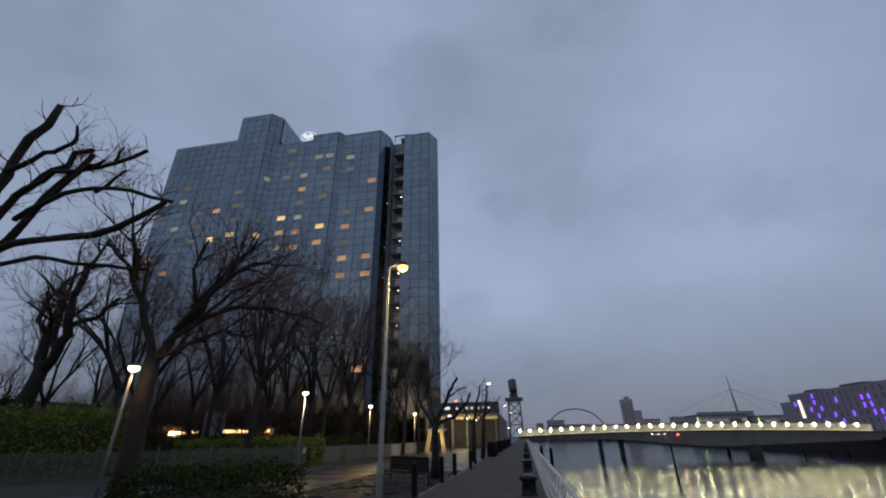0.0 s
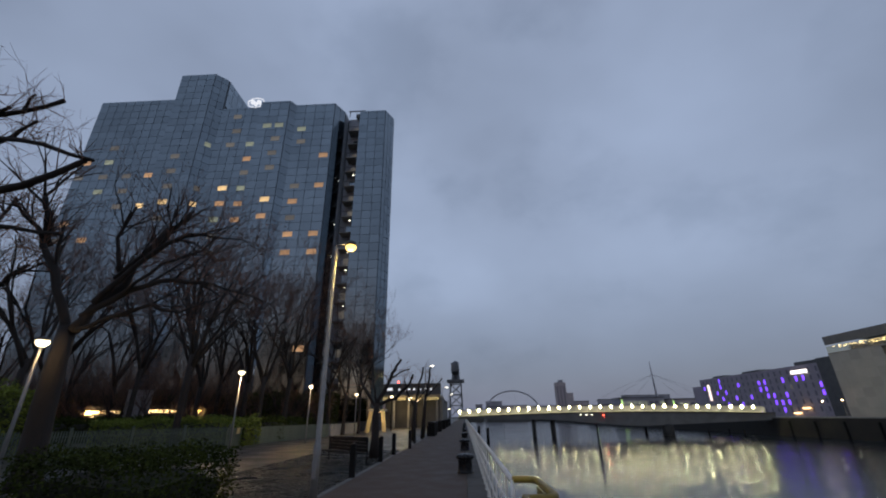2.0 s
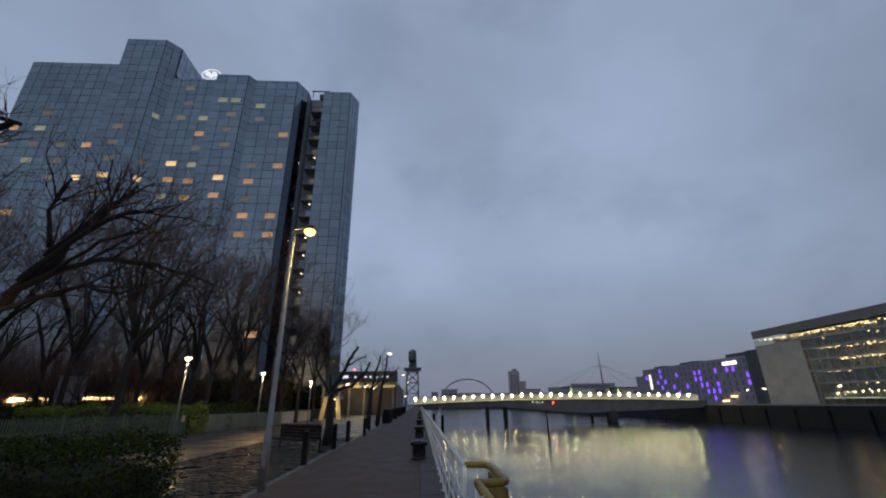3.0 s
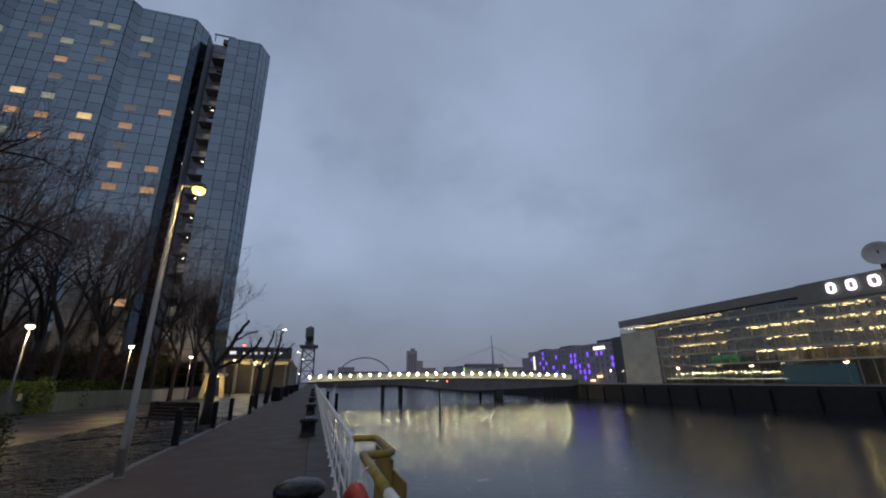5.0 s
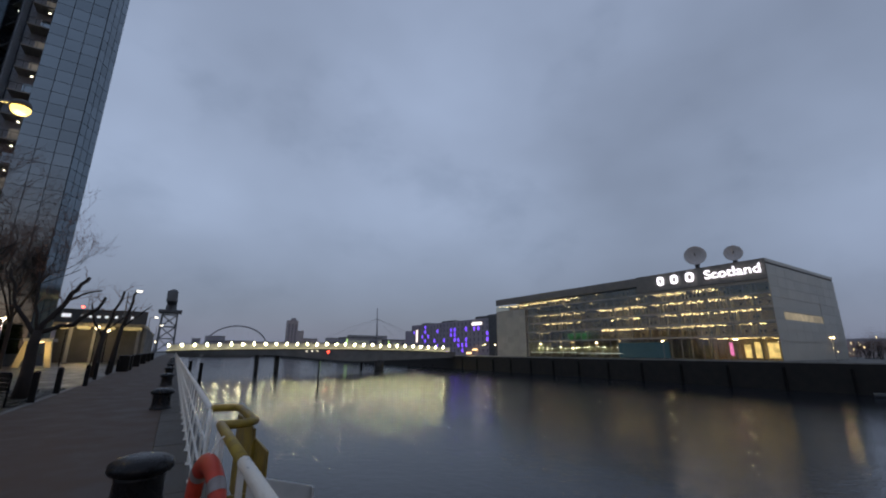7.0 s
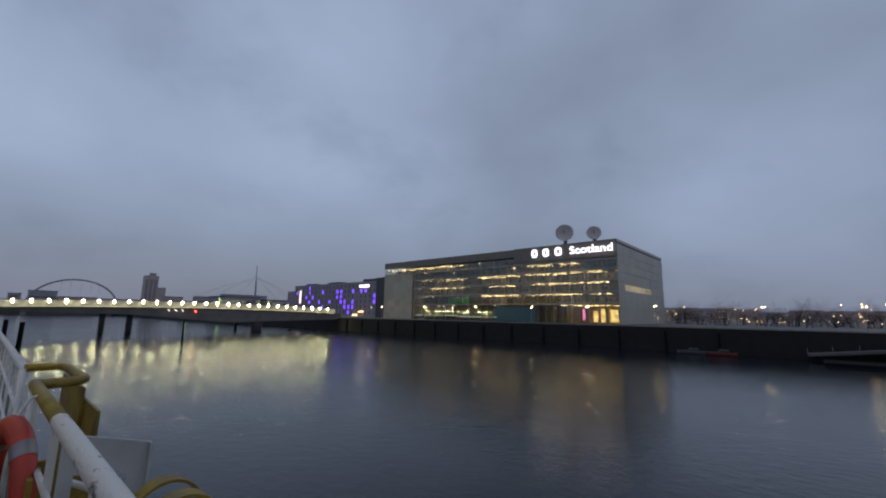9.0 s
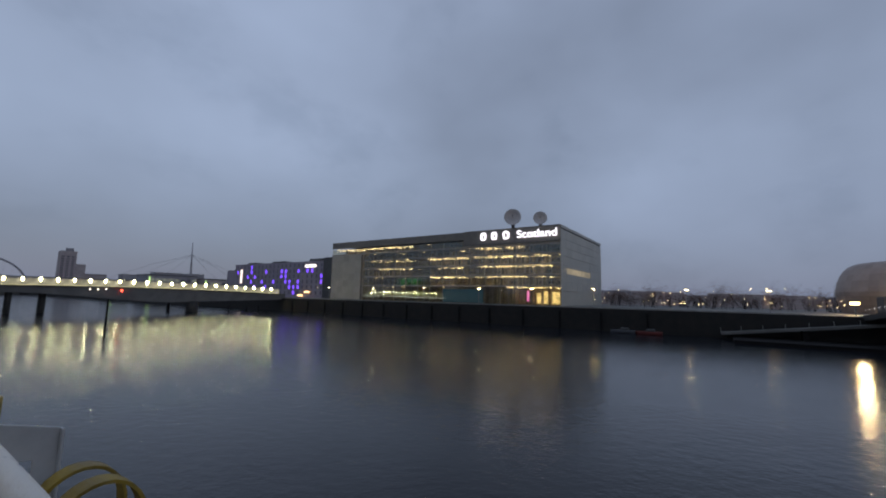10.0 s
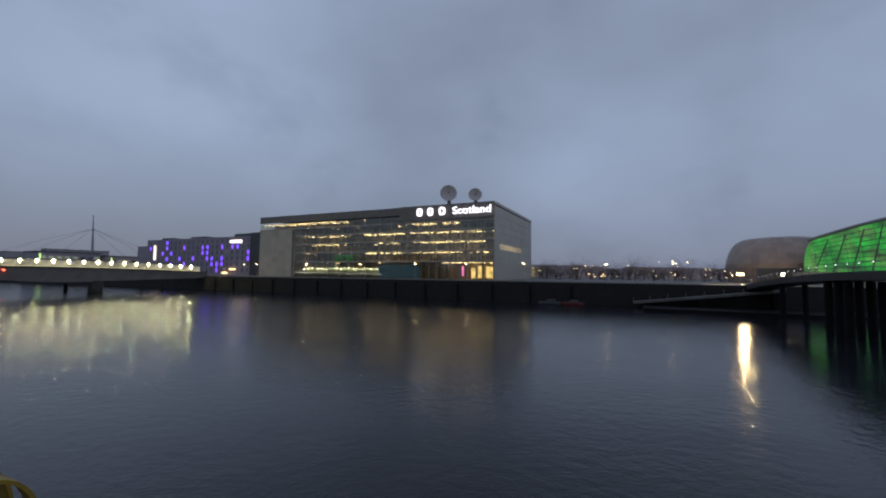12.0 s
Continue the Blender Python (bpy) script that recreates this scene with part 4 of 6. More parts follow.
def hedge(name, label, outline, z0, z1, leaf, density, mat, seed, core_mat=None):
    """A clipped hedge: a dark inner body and many small leaves over an uneven outline."""
    r = random.Random(seed)
    t = thing(name, label, "hedge", (outline[0], outline[2], z0))
    x0, x1, y0, y1 = 0, outline[1] - outline[0], 0, outline[3] - outline[2]
    h = z1 - z0
    bm = bmesh.new()
    nx, ny = max(3, int(x1 / 0.7)), max(3, int(y1 / 0.7))
    grid = []
    for i in range(nx + 1):
        row = []
        for j in range(ny + 1):
            px, py = x1 * i / nx, y1 * j / ny
            edge = min(px, x1 - px, py, y1 - py)
            zz = h * (0.72 + 0.2 * noise.noise((px * 0.7 + seed, py * 0.7, 0))) * (0.82 if edge < 0.01 else 1.0) - 0.1
            row.append(bm.verts.new((min(max(px, 0.18), x1 - 0.18), min(max(py, 0.18), y1 - 0.18), zz)))
        grid.append(row)
    for i in range(nx):
        for j in range(ny):
            bm.faces.new((grid[i][j], grid[i + 1][j], grid[i + 1][j + 1], grid[i][j + 1]))
    rim = [grid[i][0] for i in range(nx + 1)] + [grid[nx][j] for j in range(1, ny + 1)] + [grid[i][ny] for i in range(nx - 1, -1, -1)] + [grid[0][j] for j in range(ny - 1, 0, -1)]
    foot = [bm.verts.new((v.co.x, v.co.y, 0)) for v in rim]
    for k in range(len(rim)):
        bm.faces.new((foot[k], foot[(k + 1) % len(rim)], rim[(k + 1) % len(rim)], rim[k]))
    part("inner_growth", bm, core_mat or EARTH, t)
    verts, faces = [], []
    n = int(density * (x1 * y1 + 2 * h * (x1 + y1)))
    for _ in range(n):
        u = r.random() * (x1 * y1 + 2 * h * (x1 + y1))
        if u < x1 * y1:
            p = Vector((r.uniform(0, x1), r.uniform(0, y1), 0))
            p.z = h * (0.80 + 0.22 * noise.noise((p.x * 0.7 + seed, p.y * 0.7, 0)) + r.uniform(-0.10, 0.14))
        elif u < x1 * y1 + 2 * h * x1:
            p = Vector((r.uniform(0, x1), r.choice((0, y1)) + r.uniform(-0.14, 0.14), h * r.uniform(0.0, 0.9)))
        else:
            p = Vector((r.choice((0, x1)) + r.uniform(-0.14, 0.14), r.uniform(0, y1), h * r.uniform(0.0, 0.9)))
        a = Vector((r.gauss(0, 1), r.gauss(0, 1), r.gauss(0, 0.7))).normalized()
        b = a.orthogonal().normalized()
        b.rotate(Matrix.Rotation(r.uniform(0, 6.28), 3, a))
        s = leaf * r.uniform(0.6, 1.3)
        k = len(verts)
        verts += [p - a * s, p + b * s * 0.45, p + a * s, p - b * s * 0.45]
        faces.append((k, k + 1, k + 2, k + 3))
    me = bpy.data.meshes.new("leaves")
    me.from_pydata(verts, [], faces)
    me.materials.append(mat)
    ob = new("leaves", me)
    ob.parent = t
    tagged(ob, "small evergreen leaves", kind="stuff")
    return t


hedge("front_hedge", "dark dense evergreen hedge at the road edge", (-7.7, -4.6, 7.3, 9.2), -0.05, 1.34, 0.04, 620, HEDGE_LEAF, 3)
hedge("garden_hedge", "tall clipped yellow-green hedge behind the fence", (-46, -26.5, 22.0, 25.5), -0.05, 4.1, 0.11, 90, HEDGE_LIGHT, 5)
hedge("garden_hedge", "low clipped green hedge under the trees", (-27.5, -15.6, 31.2, 33.4), -0.05, 2.05, 0.10, 110, HEDGE_LIGHT, 8)
hedge("shrub_bank", "dark shrubs behind the low fence", (-24.0, -15.3, 36.0, 44.0), -0.05, 2.0, 0.10, 70, HEDGE_LEAF, 9)
hedge("shrub_bank", "tall dark evergreen shrubs before the hotel", (-50.0, -15.6, 50.6, 54.0), -0.05, 5.2, 0.16, 45, HEDGE_LEAF, 12)
hedge("shrub_bank", "dark shrubs under the garden trees", (-44.0, -27.0, 38.0, 42.0), -0.05, 2.2, 0.14, 50, HEDGE_LEAF, 14)
hedge("shrub_bank", "tall dark shrubs at the edge of the gardens", (-80.0, -47.0, 29.0, 34.0), -0.05, 6.5, 0.2, 30, HEDGE_LEAF, 17)

# ---- bare winter trees ----
def grow(bm, twigs, p, d, length, radius, depth, r, spread=0.5, up=0.25, sub=(2, 3)):
    """One limb as a bent tapered bar, then its branches; the thin ends go into twigs."""
    radius = max(radius, 0.0052)
    pts, radii = [p.copy()], [radius]
    n = 4 if depth > 2 else (3 if depth > 1 else 2)
    d = d.normalized()
    for k in range(n):
        d = (d + Vector((r.gauss(0, 0.13), r.gauss(0, 0.13), r.gauss(0, 0.10) + up * 0.13))).normalized()
        p = p + d * (length / n)
        pts.append(p.copy())
        radii.append(radius * (1 - 0.42 * (k + 1) / n))
    target = bm if depth > 1 else twigs
    tube(target, pts, radii, 7 if depth > 2 else (5 if depth > 1 else 3), depth > 2)
    if depth == 0:
        return
    for _ in range(r.randint(*sub) + (2 if depth == 1 else 1 if depth <= 3 else 0)):
        k = r.randint(1, n)
        q = pts[k]
        side = d.orthogonal()
        side.rotate(Matrix.Rotation(r.uniform(0, 6.28), 3, d))
        nd = (d + side * r.uniform(0.6, 1.3) * spread + Vector((0, 0, up * r.random()))).normalized()
        grow(bm, twigs, q, nd, length * r.uniform(0.55, 0.82), radii[k] * r.uniform(0.5, 0.72), depth - 1, r, spread, up, sub)


def bare_tree(seed, height, place, label, girth=0.15, forks=5, depth=5, spread=0.60):
    r = random.Random(seed)
    t = thing("bare_tree", label, "tree", place, 0, "bare trees in the hotel garden")
    bm, tw = bmesh.new(), bmesh.new()
    stem = height * 0.24
    tube(bm, [(0, 0, 0), (0.02, 0.01, 0.25), (0.05, 0, stem * 0.6), (0.08, 0.03, stem)], [girth * 1.35, girth * 1.02, girth * 0.9, girth * 0.84], 10)
    part_trunk = bmesh.new()
    for k in range(forks):
        a = 2 * math.pi * (k + r.random() * 0.7) / forks
        d = Vector((math.cos(a) * 0.5, math.sin(a) * 0.5, 1.0))
        grow(part_trunk, tw, Vector((0.08, 0.03, stem * r.uniform(0.75, 1.0))), d, height * 0.25, girth * 0.6, depth, r, spread, 0.35, (2, 3))
    part("trunk", bm, BARK, t, "dark wet trunk", True)
    part("crown", part_trunk, BARK, t, "", True)
    ob = part("fine_growth", tw, TWIG, t)
    tagged(ob, "fine bare winter twigs", kind="stuff")
    return t


ta = bare_tree(11, 15, (-20.5, 30.5, -0.05), "tall bare winter tree with a fine crown")
tb = bare_tree(23, 13, (-16.6, 40.0, -0.05), "bare winter tree with upswept branches", 0.13, 5)
tc = bare_tree(37, 14, (-31.0, 28.0, -0.05), "bare winter tree with a wide forked crown", 0.17, 4)
for src in (ta, tb, tc):
    src.scale = (1.6, 1.6, 1.8)
for src, x, y, s, turn in ((ta, -17.4, 36.5, 0.82, 70), (tb, -24.5, 37.0, 1.12, 160), (tc, -22.8, 44.0, 1.0, 40), (ta, -14.9, 48.0, 0.86, 210), (tb, -28.6, 36.0, 1.1, 300), (ta, -27.5, 47.0, 1.0, 20), (tb, -12.5, 52.5, 0.85, 99), (tc, -37.0, 36.0, 1.1, 130), (ta, -44.0, 33.0, 0.9, 250), (tb, -53.0, 36.0, 0.75, 10), (tc, -62.0, 40.0, 0.7, 310), (ta, -70.0, 38.0, 0.75, 60), (tb, -39.0, 46.0, 1.1, 140), (tc, -46.0, 48.0, 1.0, 222), (ta, -54.0, 46.5, 0.95, 300), (tc, -26.0, 41.0, 0.9, 15), (tc, -13.6, 49.6, 0.75, 345)):
    c = copy_thing(src, pose(x, y, -0.05, 0, 0, turn))
    c.scale = (1.6 * s, 1.6 * s, 1.8 * s)


def bare_thicket(seed, place, label):
    """Many thin upright stems with fine twigs, as a bare shrub bank."""
    r = random.Random(seed)
    t = thing("bare_thicket", label, "shrub", place, 0, "bare thickets before the hotel")
    bm, tw = bmesh.new(), bmesh.new()
    for k in range(16):
        p = Vector((r.uniform(-2.6, 2.6), r.uniform(-1.3, 1.3), 0))
        d = Vector((r.gauss(0, 0.18), r.gauss(0, 0.18), 1))
        grow(bm, tw, p, d, r.uniform(2.6, 4.4), 0.05, 3, r, 0.6, 0.4, (2, 3))
    part("stem", bm, BARK, t, "", True)
    ob = part("fine_growth", tw, TWIG, t)
    tagged(ob, "fine brown winter twigs", kind="stuff")
    return t


th1 = bare_thicket(51, (-17.5, 49.0, -0.05), "brown leafless thicket of fine upright stems")
th2 = bare_thicket(57, (-22.5, 47.4, -0.05), "dense brown leafless shrubs under the trees")
for k in range(11):
    for src, y, s in ((th1, 50.2, 1.25), (th2, 45.6, 1.0)):
        c = copy_thing(src, pose(-27.0 - 4.6 * k + 1.3 * (k % 2), y - 0.5 * (k % 3), -0.05, 0, 0, 67 * k))
        c.scale = (s, s, s * (1.0 + 0.12 * (k % 3)))


def pollard(label, place, trunk, limbs, seed, girth, twig=10, sprout=0.9, side_limbs=0):
    """A pruned tree: trunk points, then limbs (start share, points, radius), blunt at the ends."""
    r = random.Random(seed)
    t = thing("pollarded_tree", label, "tree", place, 0, "pruned trees by the promenade")
    tr = [Vector(p) for p in trunk]
    bm = bmesh.new()
    n = len(tr)
    tube(bm, tr, [girth * (1.3 if k == 0 else 1.05 - 0.5 * k / n) for k in range(n)], 12)
    part("trunk", bm, BARK, t, "dark knobbly trunk", True)
    tw = bmesh.new()
    for pts, rad in limbs:
        bm = bmesh.new()
        pp = [Vector(p) for p in pts]
        fine = []
        for a, b in zip(pp, pp[1:]):
            for k in range(3):
                q = a.lerp(b, k / 3)
                fine.append(q + Vector((r.gauss(0, 1), r.gauss(0, 1), r.gauss(0, 1))) * rad * 0.35)
        fine.append(pp[-1])
        m = len(fine)
        tube(bm, fine, [rad * (1 - 0.45 * k / m) * r.uniform(0.9, 1.12) for k in range(m)], 8)
        for _ in range(side_limbs):
            k = r.randint(m // 3, m - 1)
            d = (fine[k] - fine[k - 1]).normalized()
            side = d.orthogonal()
            side.rotate(Matrix.Rotation(r.uniform(0, 6.28), 3, d))
            grow(bm, tw, fine[k], d + side * 0.5 + Vector((0.1, 0, 0.1)), r.uniform(1.0, 2.0), rad * 0.42, 3, r, 0.55, 0.15, (1, 2))
        part("limb", bm, BARK, t, "pruned limb with a blunt end", True)
        for _ in range(twig):
            k = r.randint(max(1, m // 3), m - 1)
            d = (fine[k] - fine[k - 1]).normalized()
            side = d.orthogonal()
            side.rotate(Matrix.Rotation(r.uniform(0, 6.28), 3, d))
            grow(tw, tw, fine[k], d * 0.7 + side + Vector((0, 0, 0.25)), sprout * r.uniform(0.5, 1.3), rad * 0.16, 1, r, 0.6, 0.2, (1, 2))
    ob = part("fine_growth", tw, TWIG, t)
    tagged(ob, "thin new shoots", kind="stuff")
    return t


def flat_limbs(rows, r, depth=0.5):
    """Limbs from (x, z) pairs in the tree's own plane, each drifting forwards or back as it goes out."""
    out = []
    for radius, *pairs in rows:
        drift = r.uniform(-depth, depth)
        out.append(([(x, drift * k / len(pairs), z) for k, (x, z) in enumerate(pairs)], radius))
    return out


# leaning tree at the road edge
lean_rng = random.Random(41)
lean = ((0.15, (-0.3, 4.3), (-1.0, 5.8), (-1.8, 7.1), (-2.1, 7.6)), (0.12, (-2.1, 7.5), (-2.0, 8.2), (-2.4, 9.2)), (0.08, (-2.1, 7.5), (-2.7, 8.3), (-3.4, 9.0)),
        (0.17, (-0.2, 4.4), (0.5, 5.6), (0.9, 6.8), (1.5, 8.3)), (0.11, (0.3, 5.3), (1.2, 6.5), (2.2, 7.4), (2.9, 7.8)), (0.11, (0.0, 4.9), (1.3, 5.8), (2.6, 6.2), (3.9, 6.0)),
        (0.08, (-0.1, 4.4), (1.0, 4.9), (2.2, 5.2), (3.2, 5.0)), (0.07, (0.8, 6.5), (0.5, 7.6), (0.9, 8.8)), (0.07, (0.7, 6.2), (1.6, 7.2), (2.3, 8.4)), (0.06, (1.2, 5.7), (2.2, 6.7), (3.4, 7.1)))
pollard("leaning pruned tree with upswept blunt limbs", (-11.95, 12.0, -0.05), [(0, 0, 0), (-0.05, 0, 0.5), (-0.2, 0, 2.1), (-0.28, 0, 3.4), (-0.3, 0, 4.6)], flat_limbs(lean, lean_rng, 1.2), 4, 0.36, 14, 0.9, 4)
# large tree at the far side of the road edge, whose limbs reach over
wide = ((0.21, (0.0, 6.4), (-0.3, 9.0), (-0.2, 11.0), (0.4, 13.6)), (0.15, (0.0, 6.8), (0.8, 9.4), (1.7, 10.3), (3.1, 10.95)), (0.15, (0.6, 6.8), (1.6, 8.2), (2.2, 9.4), (3.0, 10.9)),
        (0.10, (0.7, 9.3), (2.0, 10.1), (4.0, 9.9), (5.6, 10.4)), (0.09, (1.2, 8.4), (3.0, 9.1), (5.0, 9.0), (7.4, 8.1)), (0.13, (0.3, 7.2), (2.6, 7.5), (4.9, 7.2), (7.2, 8.1)),
        (0.08, (0.2, 6.6), (2.8, 6.9), (4.8, 6.5), (6.8, 6.2)), (0.09, (-0.2, 10.4), (1.4, 10.9), (2.6, 11.1), (2.5, 11.8)), (0.06, (4.1, 9.0), (4.9, 9.8)), (0.05, (4.4, 10.1), (4.45, 10.8)), (0.07, (1.7, 8.4), (3.4, 9.9), (4.4, 10.0)))
pollard("large pruned tree with long crooked dark limbs", (-16.6, 8.4, -0.05), [(0, 0, 0), (0.1, 0, 2.2), (0.0, 0, 4.4), (-0.1, 0, 6.9)], flat_limbs(wide, lean_rng, 0.5), 9, 0.34, 12, 0.7)
# stout knobbly tree behind it
stout = ((0.20, (0.1, 3.6), (-0.5, 5.2), (-0.5, 6.4), (-1.0, 7.6)), (0.20, (0.2, 3.6), (0.9, 5.0), (0.8, 6.4), (1.2, 7.8)), (0.12, (0.8, 5.4), (1.7, 5.8), (2.3, 6.6)), (0.12, (-0.4, 5.2), (-1.3, 5.8), (-1.6, 7.0)), (0.10, (0.3, 4.4), (0.1, 6.2), (0.3, 7.9)))
pollard("stout pruned tree with thick knobbly limbs", (-38.0, 27.0, -0.05), [(0, 0, 0), (-0.3, 0, 1.4), (0.0, 0, 2.8), (0.15, 0, 4.0)], flat_limbs(stout, lean_rng, 0.8), 29, 0.34, 18, 0.8, 3).scale = (2.0, 2.0, 2.0)
# trees along the promenade edge
pollard("small pruned tree with stubby limbs beside the bench", (-3.95, 20.6, -0.05),
        [(0, 0, 0), (0.02, 0, 0.9), (0.0, 0, 1.9), (0.05, 0, 2.4)],
        [([(0.0, 0, 2.2), (0.5, 0.1, 3.3), (0.85, 0.1, 4.0), (1.15, 0.1, 4.5)], 0.10),
         ([(0.05, 0, 2.3), (0.9, 0.2, 2.7), (1.5, 0.2, 3.2), (1.75, 0.2, 3.75)], 0.09),
         ([(0.0, 0, 2.2), (-0.6, 0.1, 3.0), (-0.9, 0.1, 3.8), (-1.1, 0.1, 4.6)], 0.08),
         ([(0.0, 0, 2.4), (-0.2, 0.2, 3.3), (-0.35, 0.2, 4.6)], 0.06),
         ([(0.7, 0.1, 3.6), (1.2, 0.1, 3.9), (1.6, 0.1, 4.0)], 0.04)], 14, 0.20, 7, 0.6)
pollard("thin pruned tree with one blunt leader", (-3.75, 34.5, -0.05),
        [(0, 0, 0), (0.05, 0, 1.6), (0.15, 0, 3.0)],
        [([(0.15, 0, 2.8), (0.5, 0.1, 4.2), (0.75, 0.1, 5.6)], 0.11), ([(0.1, 0, 2.6), (-0.5, 0, 3.5), (-0.8, 0.1, 4.6)], 0.08), ([(0.2, 0, 3.0), (1.0, 0, 3.8), (1.6, 0.1, 4.6)], 0.05)], 15, 0.17, 7, 0.7)
pollard("thin pruned tree with a bent blunt leader", (-3.5, 39.5, -0.05),
        [(0, 0, 0), (0.15, 0, 2.0), (0.3, 0, 3.6)],
        [([(0.3, 0, 3.4), (0.6, 0.1, 5.0), (0.8, 0.1, 6.2)], 0.12), ([(0.3, 0, 3.4), (1.2, 0, 4.4), (1.9, 0.1, 5.1)], 0.06)], 16, 0.17, 6, 0.7)

# ---- buildings beyond the hotel on the near bank ----
pavilion = thing("hotel_entrance_pavilion", "low entrance pavilion with a lit canopy and a dark sign board", "building", (-10, 78, -0.05))
part("wall", boxes((-4.0, 6.0, 0, 12, 0, 5.0)), DARK_METAL, pavilion, "dark wall under the canopy")
part("sign_board", boxes((-4.6, 6.2, -0.5, -0.15, 5.5, 7.5)), DARK_METAL, pavilion, "dark sign board")
part("canopy", boxes((-5.2, 6.2, -3.0, 12, 5.0, 5.45)), material("cream_canopy", (0.32, 0.27, 0.18), 0.6), pavilion, "cream canopy edge")
# lit patches of the canopy underside, put in as glowing boxes
CANOPY_GLOW = glow("canopy_glow", (1.0, 0.74, 0.28), 0.75, 0.5, 0.8)
for xa, xb in ((-5.0, -2.6), (-1.4, -0.2), (1.0, 2.6), (3.6, 5.8)):
    part("canopy_light", bevelled(boxes((xa, xb, -3.12, -0.6, 4.62, 4.98)), 0.1, 1), CANOPY_GLOW, pavilion, "glowing box standing for the warm lit canopy underside")
part("side_wall", boxes((6.003, 6.12, 0, 12, 0, 4.98)), CONCRETE, pavilion, "pale concrete side wall")
for k in range(5):
    part("pilaster", bevelled(boxes((6.123, 6.45, 0.2 + 2.75 * k, 0.85 + 2.75 * k, 0, 4.98)), 0.03, 1), CONCRETE, pavilion)
for x in (-2.2, 0.4, 3.2, 5.4):
    part("column", bevelled(boxes((x, x + 0.35, -2.6, -2.25, 0, 4.98)), 0.03, 1), CONCRETE, pavilion)
for k, (x, w) in enumerate(((-3.7, 1.0), (-1.6, 0.35), (-0.8, 0.45), (0.2, 0.4), (1.1, 0.4), (2.2, 0.4), (3.2, 0.45), (4.2, 0.35))):
    part("sign_bar", boxes((x, x + w, -0.62, -0.505, 6.3, 6.65 if k else 6.8)), EMBLEM, pavilion, "plain white glowing sign bar")
part("red_light", boxes((-2.3, -2.0, 3.0, 3.2, 8.0, 8.2)), RED_BULB, pavilion, "small red light")
porch = thing("entrance_porch", "small stone porch lit yellow beside the hotel corner", "porch", (-10.85, 56.4, -0.02))
PORCH_STONE = material("pale_porch_stone", (0.45, 0.38, 0.24), 0.7, 0, (0.36, 0.30, 0.19), 2)
for foot, head in ((-1.5, -1.0), (0.8, 0.5)):
    bm = bmesh.new()
    ring = [[bm.verts.new((cx + a, b, z)) for a, b in ((-0.24, -0.2), (0.24, -0.2), (0.24, 0.2), (-0.24, 0.2))] for cx, z in ((foot, 0.0), (head, 2.5))]
    bm.faces.new(ring[0][::-1])
    bm.faces.new(ring[1])
    for q in range(4):
        bm.faces.new((ring[0][q], ring[0][(q + 1) % 4], ring[1][(q + 1) % 4], ring[1][q]))
    part("column", bm, PORCH_STONE, porch, "splayed pale stone pier")
part("lintel", boxes((-1.35, 0.85, -0.3, 1.6, 2.5, 2.8)), CONCRETE, porch)
part("strip_light", boxes((-0.6, 0.1, 0.1, 0.25, 2.4, 2.49)), WARM_STRIP, porch, "warm strip light")
lamp("porch_lamp", (-10.9, 55.4, 1.6), 110, (1.0, 0.72, 0.28), 0.2)
lamp("canopy_lamp", (-10.0, 73.2, 3.8), 260, (1.0, 0.72, 0.34), 0.3)
for k, (x, y, w, d, h) in enumerate(((-9.0, 104, 4.6, 24, 6.0), (-9.5, 136, 5.2, 30, 5.0), (-12.0, 185, 8.0, 60, 8.0))):
    b = thing("quayside_building", "long low pale quayside building", "building", (x, y, -0.05), 0, "quayside buildings")
    part("wall", boxes((-w / 2, w / 2, -d / 2, d / 2, 0, h)), CONCRETE, b)
    part("roof", boxes((-w / 2 - 0.3, w / 2 + 0.3, -d / 2 - 0.3, d / 2 + 0.3, h, h + 0.35)), DARK_METAL, b)
    for j in range(int(d / 4)):
        part("pilaster", boxes((w / 2, w / 2 + 0.25, -d / 2 + 4 * j, -d / 2 + 4 * j + 0.6, 0, h)), CONCRETE, b)
first = None
for x, y, h in ((-7.5, 62.0, 4.4), (-7.4, 70.0, 4.2), (-5.7, 95.0, 5.0), (-5.0, 112.0, 5.0), (-9.5, 58.0, 4.0), (-4.9, 150.0, 5.0)):
    if first is None:
        first = thing("globe_lamp", "short dark lamp post with a lit globe", "lamp post", (x, y, -0.02), 0, "globe lamps by the hotel")
        bm = bmesh.new()
        tube(bm, [(0, 0, 0), (0, 0, 4.0)], [0.06, 0.04], 8)
        part("pole", bm, BLACK_IRON, first, "", True)
        bm = bmesh.new()
        lathe(bm, [(0.06, 4.0), (0.2, 4.1), (0.24, 4.24), (0.18, 4.4), (0.04, 4.46)], 0, 0, 14)
        part("globe", bm, WARM_BULB, first, "glowing globe", True)
    else:
        copy_thing(first, pose(x, y, -0.02))
